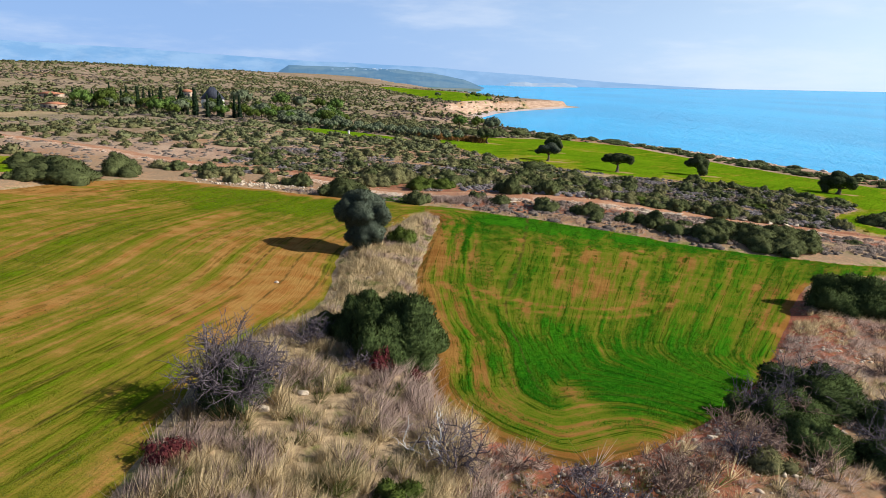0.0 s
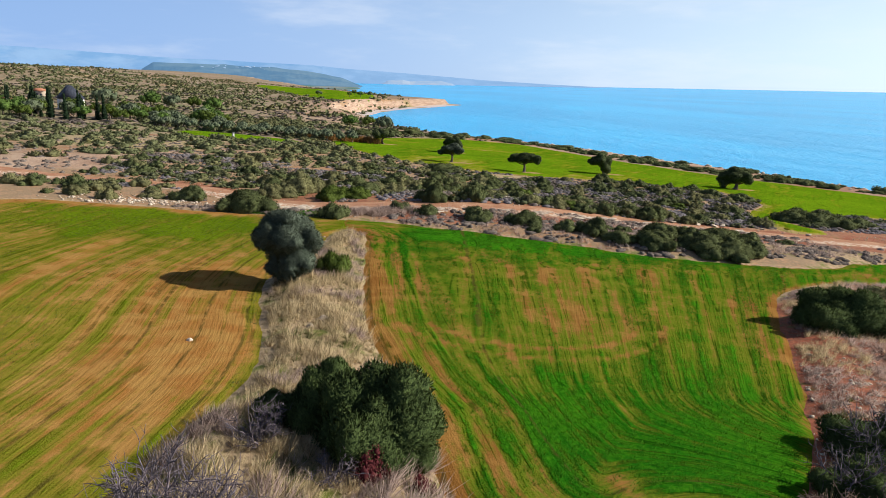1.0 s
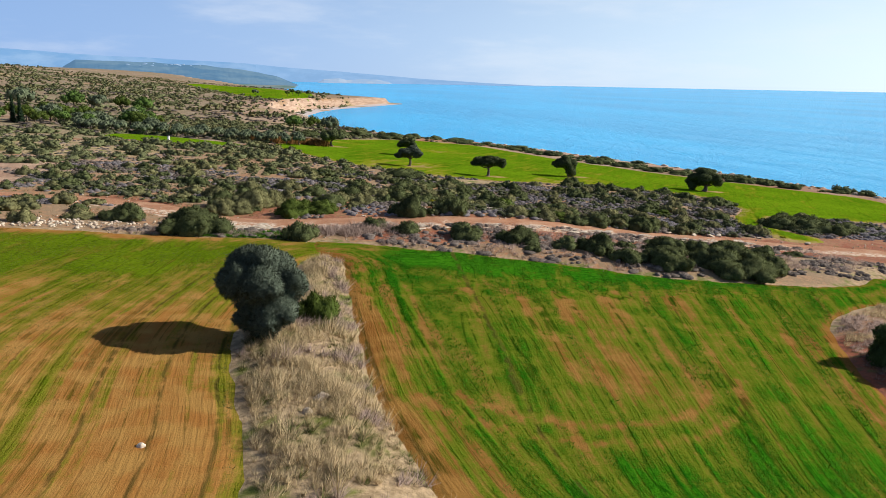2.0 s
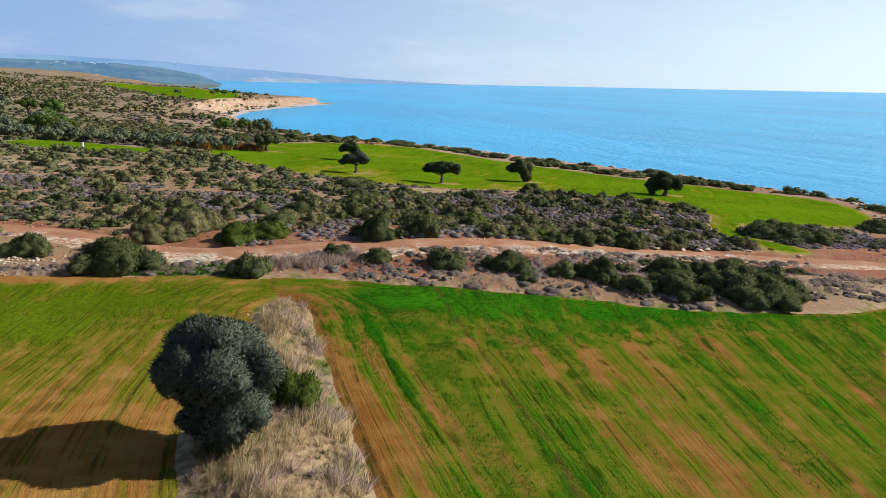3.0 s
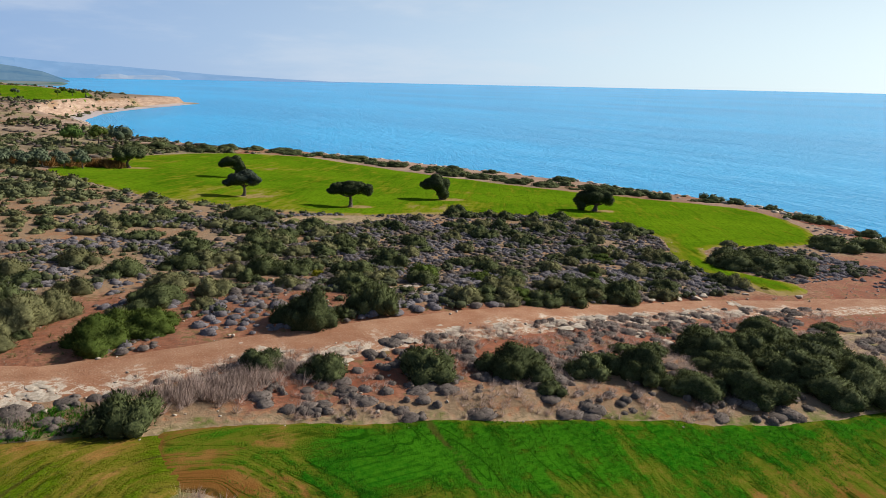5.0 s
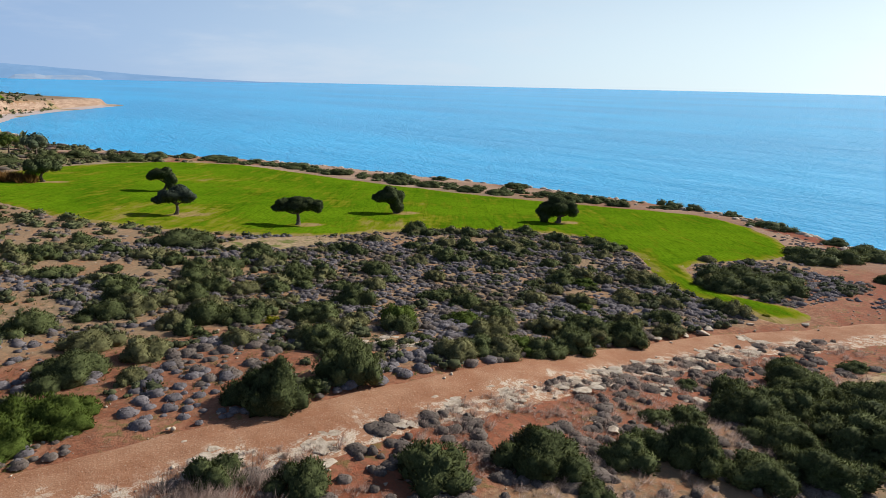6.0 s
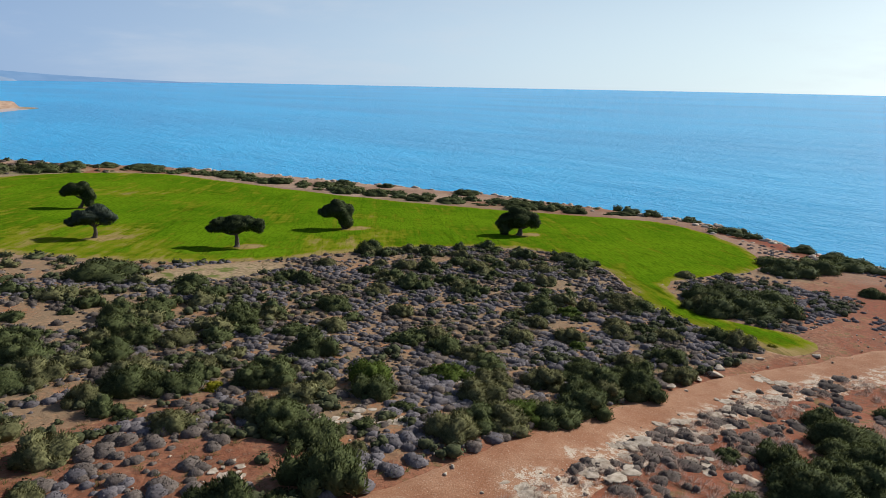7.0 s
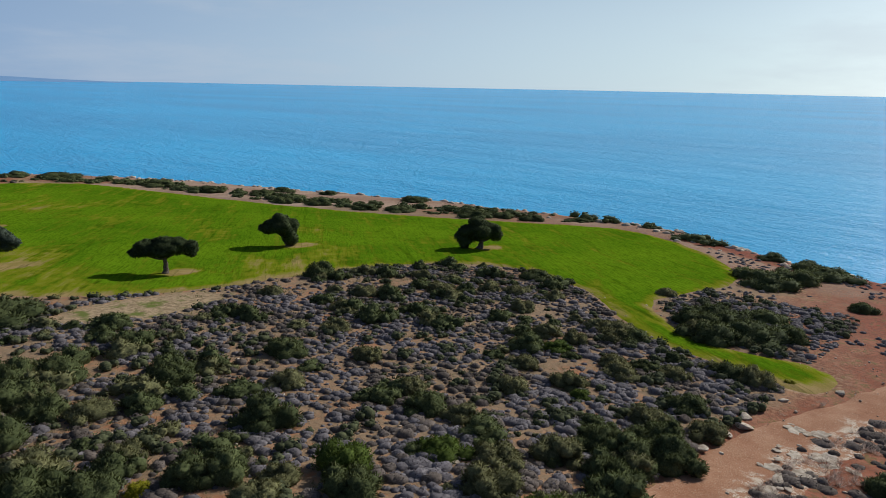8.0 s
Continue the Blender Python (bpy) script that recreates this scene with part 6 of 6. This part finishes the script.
near_track = line_distance(x, y, TRACK)[0] < 9
m = near_track | (rng.random(len(x)) < 0.4)
x, y = x[m], y[m]
r = 0.06 + 0.22 * rng.random(len(x)) ** 3
strewn("loose_stones", [pebble(230 + k) for k in range(5)], x, y, r, r, M_STONE, "loose pale stones on red soil", "stones", 14, -0.02)
x, y = rng.uniform(2, 30, 3600), rng.uniform(20, 48, 3600)
d = depth_in(x, y, EAST)
m = (d < -0.1) & (d > -5.5)
r = 0.05 + 0.22 * rng.random(m.sum()) ** 3
strewn("loose_stones", [pebble(235 + k) for k in range(5)], x[m], y[m], r, r, M_STONE, "loose pale stones along the field edge", "stones", 19, -0.02)
rng = np.random.default_rng(65)
x, y = rng.normal(-27, 5, 300), rng.normal(97, 1.3, 300)
m = free(x, y, 0.2)
r = 0.10 + 0.3 * rng.random(m.sum()) ** 2
strewn("stone_heap", [pebble(240 + k) for k in range(5)], x[m], y[m], r, r, M_STONE, "heap of cleared stones along the field edge", "stones", 15, -0.05)


# ---- the coast: fallen rock along the foot of the cliffs ----
rng = np.random.default_rng(66)
k = rng.uniform(0, 1, 1500)
seg = rng.integers(4, 60, 1500)
lx = LAND[seg % len(LAND), 0] * (1 - k) + LAND[(seg + 1) % len(LAND), 0] * k + rng.normal(-3, 3.5, 1500)
ly = LAND[seg % len(LAND), 1] * (1 - k) + LAND[(seg + 1) % len(LAND), 1] * k + rng.normal(0, 3.5, 1500)
m = (ly > 80) & (ly < 1000)
r = rng.uniform(0.4, 1.5, m.sum())
strewn("shore_rocks", [pebble(250 + q) for q in range(5)], lx[m], ly[m], r, r, M_STONE, "tumbled brown rocks along the shore", "rocks", 16, 0.1)


# ---- beyond the scrub: houses, cypresses, orchard ----
def box(x0, x1, y0, y1, z0, z1):
    v = np.array([(x, y, z) for z in (z0, z1) for y in (y0, y1) for x in (x0, x1)], float)
    f = np.array([(0, 2, 3), (0, 3, 1), (4, 5, 7), (4, 7, 6), (0, 1, 5), (0, 5, 4), (2, 6, 7), (2, 7, 3), (0, 4, 6), (0, 6, 2), (1, 3, 7), (1, 7, 5)])
    return v, f


def house(x, y, w, d, h, roof_h, roof_mat, turn, label):
    top = base("house", x, y, label, "house", "houses among the trees", turn, 0.3)
    part("wall", make_mesh("wall", *box(-w / 2, w / 2, -d / 2, d / 2, 0, h), M_PLASTER if roof_mat is M_SLATE else M_TAN_WALL), top)
    e = 0.4
    v = np.array([(-w / 2 - e, -d / 2 - e, h), (w / 2 + e, -d / 2 - e, h), (w / 2 + e, d / 2 + e, h), (-w / 2 - e, d / 2 + e, h), (0, -d / 2 - e, h + roof_h), (0, d / 2 + e, h + roof_h)], float)
    v = np.concatenate([v, v + [0, 0, 0.02]])
    part("roof", make_mesh("roof", v[:6], np.array([(0, 1, 4), (1, 2, 5), (1, 5, 4), (2, 3, 5), (3, 0, 4), (3, 4, 5), (0, 3, 2), (0, 2, 1)]), roof_mat), top)
    for sx in (-0.28, 0.0, 0.28):
        part("window", make_mesh("window", *box(sx * w - 0.5, sx * w + 0.5, -d / 2 - 0.05, -d / 2 + 0.02, h * 0.4, h * 0.75), M_GLASS), top, "dark window")
    return top


house(-101, 302, 8, 8, 4.5, 5.0, M_SLATE, 30, "white villa with a steep dark gable roof")
house(-117, 285, 12, 7, 3.2, 1.6, M_TILE, 10, "low house with a terracotta roof among cypresses")
house(-134, 362, 6, 5, 5.0, 1.2, M_TILE, 0, "pale house behind cypresses")
house(-142, 252, 8, 4, 2.0, 0.8, M_TILE, -10, "low shed with a terracotta roof in the scrub")
house(-196, 345, 12, 5, 2.2, 1.0, M_TILE, 5, "long low building with a terracotta roof")

CYPRESS = []
for k in range(3):
    rng = np.random.default_rng(300 + k)
    CYPRESS.append(make_mesh("crown", *crown(rng, [(0, 0, 0.06 + 0.1 * j, 0.115 * (1 - 0.08 * j) * rng.uniform(0.85, 1.1), 0.10) for j in range(9)], 420, 0.075, 3.0, 0.85, 2.0), M_CYPRESS))
TRUNK_MESH = make_mesh("trunk", *tube([(0, 0, 0), (0, 0, 0.1), (0.002, 0, 0.2)], [0.02, 0.016, 0.012], 6), M_BARK)
rng = np.random.default_rng(67)
for k in range(34):
    a = k / 33
    x, y = -142 + 66 * a + rng.normal(0, 2.5), 268 + 18 * math.sin(a * 5) + rng.normal(0, 5)
    h = float(rng.uniform(5.5, 10.5))
    top = base("cypress_tree", x, y, "slender dark cypress tree beside the houses", "tree", "cypresses round the houses")
    for name, me in (("trunk", TRUNK_MESH), ("crown", CYPRESS[k % 3])):
        ob = part(name, me, top)
        ob.scale = (h * 0.9, h * 0.9, h)

ROUND = [make_mesh("crown", *crown(np.random.default_rng(310 + k), rand_lobes(k, 7, 1.7, 1.7, 1.9, 3.2, 0.85, 1.2, 0.85), 260, 0.55, 1.8, 0.86), (M_ORCHARD, M_GARDEN, M_BRIGHT)[k % 3]) for k in range(6)]
STEM = make_mesh("trunk", *tube([(0, 0, 0), (0.05, 0, 0.8), (0, 0.05, 1.9)], [0.22, 0.17, 0.12], 7), M_BARK)


def round_tree(x, y, s, k, label, group):
    top = base("tree", x, y, label, "tree", group, 40.0 * k)
    for name, me in (("trunk", STEM), ("crown", ROUND[k % 6])):
        part(name, me, top).scale = (s, s, s)


rng = np.random.default_rng(68)
for row in range(3):
    for k in range(17):
        round_tree(-58 + 3.9 * k + rng.normal(0, 0.5), 243 + row * 6.0 - 0.28 * (3.9 * k) * 0.9 + rng.normal(0, 0.5), float(rng.uniform(0.65, 0.9)), 0 if k % 2 else 3, "grey-green olive tree in an orchard row", "orchard olives")
for k in range(64):
    round_tree(-128 + 1.45 * k + rng.normal(0, 4), 264 + rng.normal(0, 12), float(rng.uniform(0.9, 1.5)), k, "bushy green garden tree near the houses", "garden trees")
for k, (x, y, s) in enumerate([(-78, 330, 2.0), (-70, 335, 1.8), (-62, 338, 1.7), (-52, 332, 1.8), (-92, 312, 2.2), (-128, 262, 2.0), (-134, 256, 1.8), (20, 292, 1.6), (14, 298, 1.4), (6, 290, 1.5), (46, 762, 1.5), (22, 715, 1.2), (34, 735, 1.4), (-8, 700, 1.3), (30, 780, 1.3)]):
    round_tree(x, y, s, k * 5 + 1, "dark green tree standing by a field", "scattered trees")
ob = new("marker_post", make_mesh("marker_post", *joined([box(-0.25, 0.25, -0.25, 0.25, 0, 1.7), box(-0.32, 0.32, -0.32, 0.32, 1.7, 1.85)]), M_PLASTER))
ob.matrix_basis = pose(-29.5, 211, height_at(-29.5, 211))
tagged(ob, "white concrete post at the edge of a field", "post")

rng = np.random.default_rng(70)
k = rng.random(420)
x, y = -8 + 20 * k + rng.normal(0, 1.0, 420), 236 - 4 * k + rng.normal(0, 1.6, 420)
strewn("reeds", [tuft(45 + q, 34, 0.9, 0.06) for q in range(4)], x, y, rng.uniform(1.2, 2.2, 420), rng.uniform(1.0, 2.2, 420), M_REED, "rusty orange reeds beside the orchard", "reeds", 22)

# buildings on the far hills
rng = np.random.default_rng(69)
out = []
for k in range(46):
    hd, dist = radians(rng.choice([-8.0, -5.6]) + rng.normal(0, 0.8)), rng.uniform(2850, 2990)
    w = rng.uniform(2, 7)
    z = 52 + rng.uniform(-8, 6)
    out.append(tuple(box(-w, w, -5, 5, 0, rng.uniform(2, 4))))
    out[-1] = (out[-1][0] + [dist * math.sin(hd), dist * math.cos(hd), z], out[-1][1])
# shares the cliffs' painted haze, so the houses glow too
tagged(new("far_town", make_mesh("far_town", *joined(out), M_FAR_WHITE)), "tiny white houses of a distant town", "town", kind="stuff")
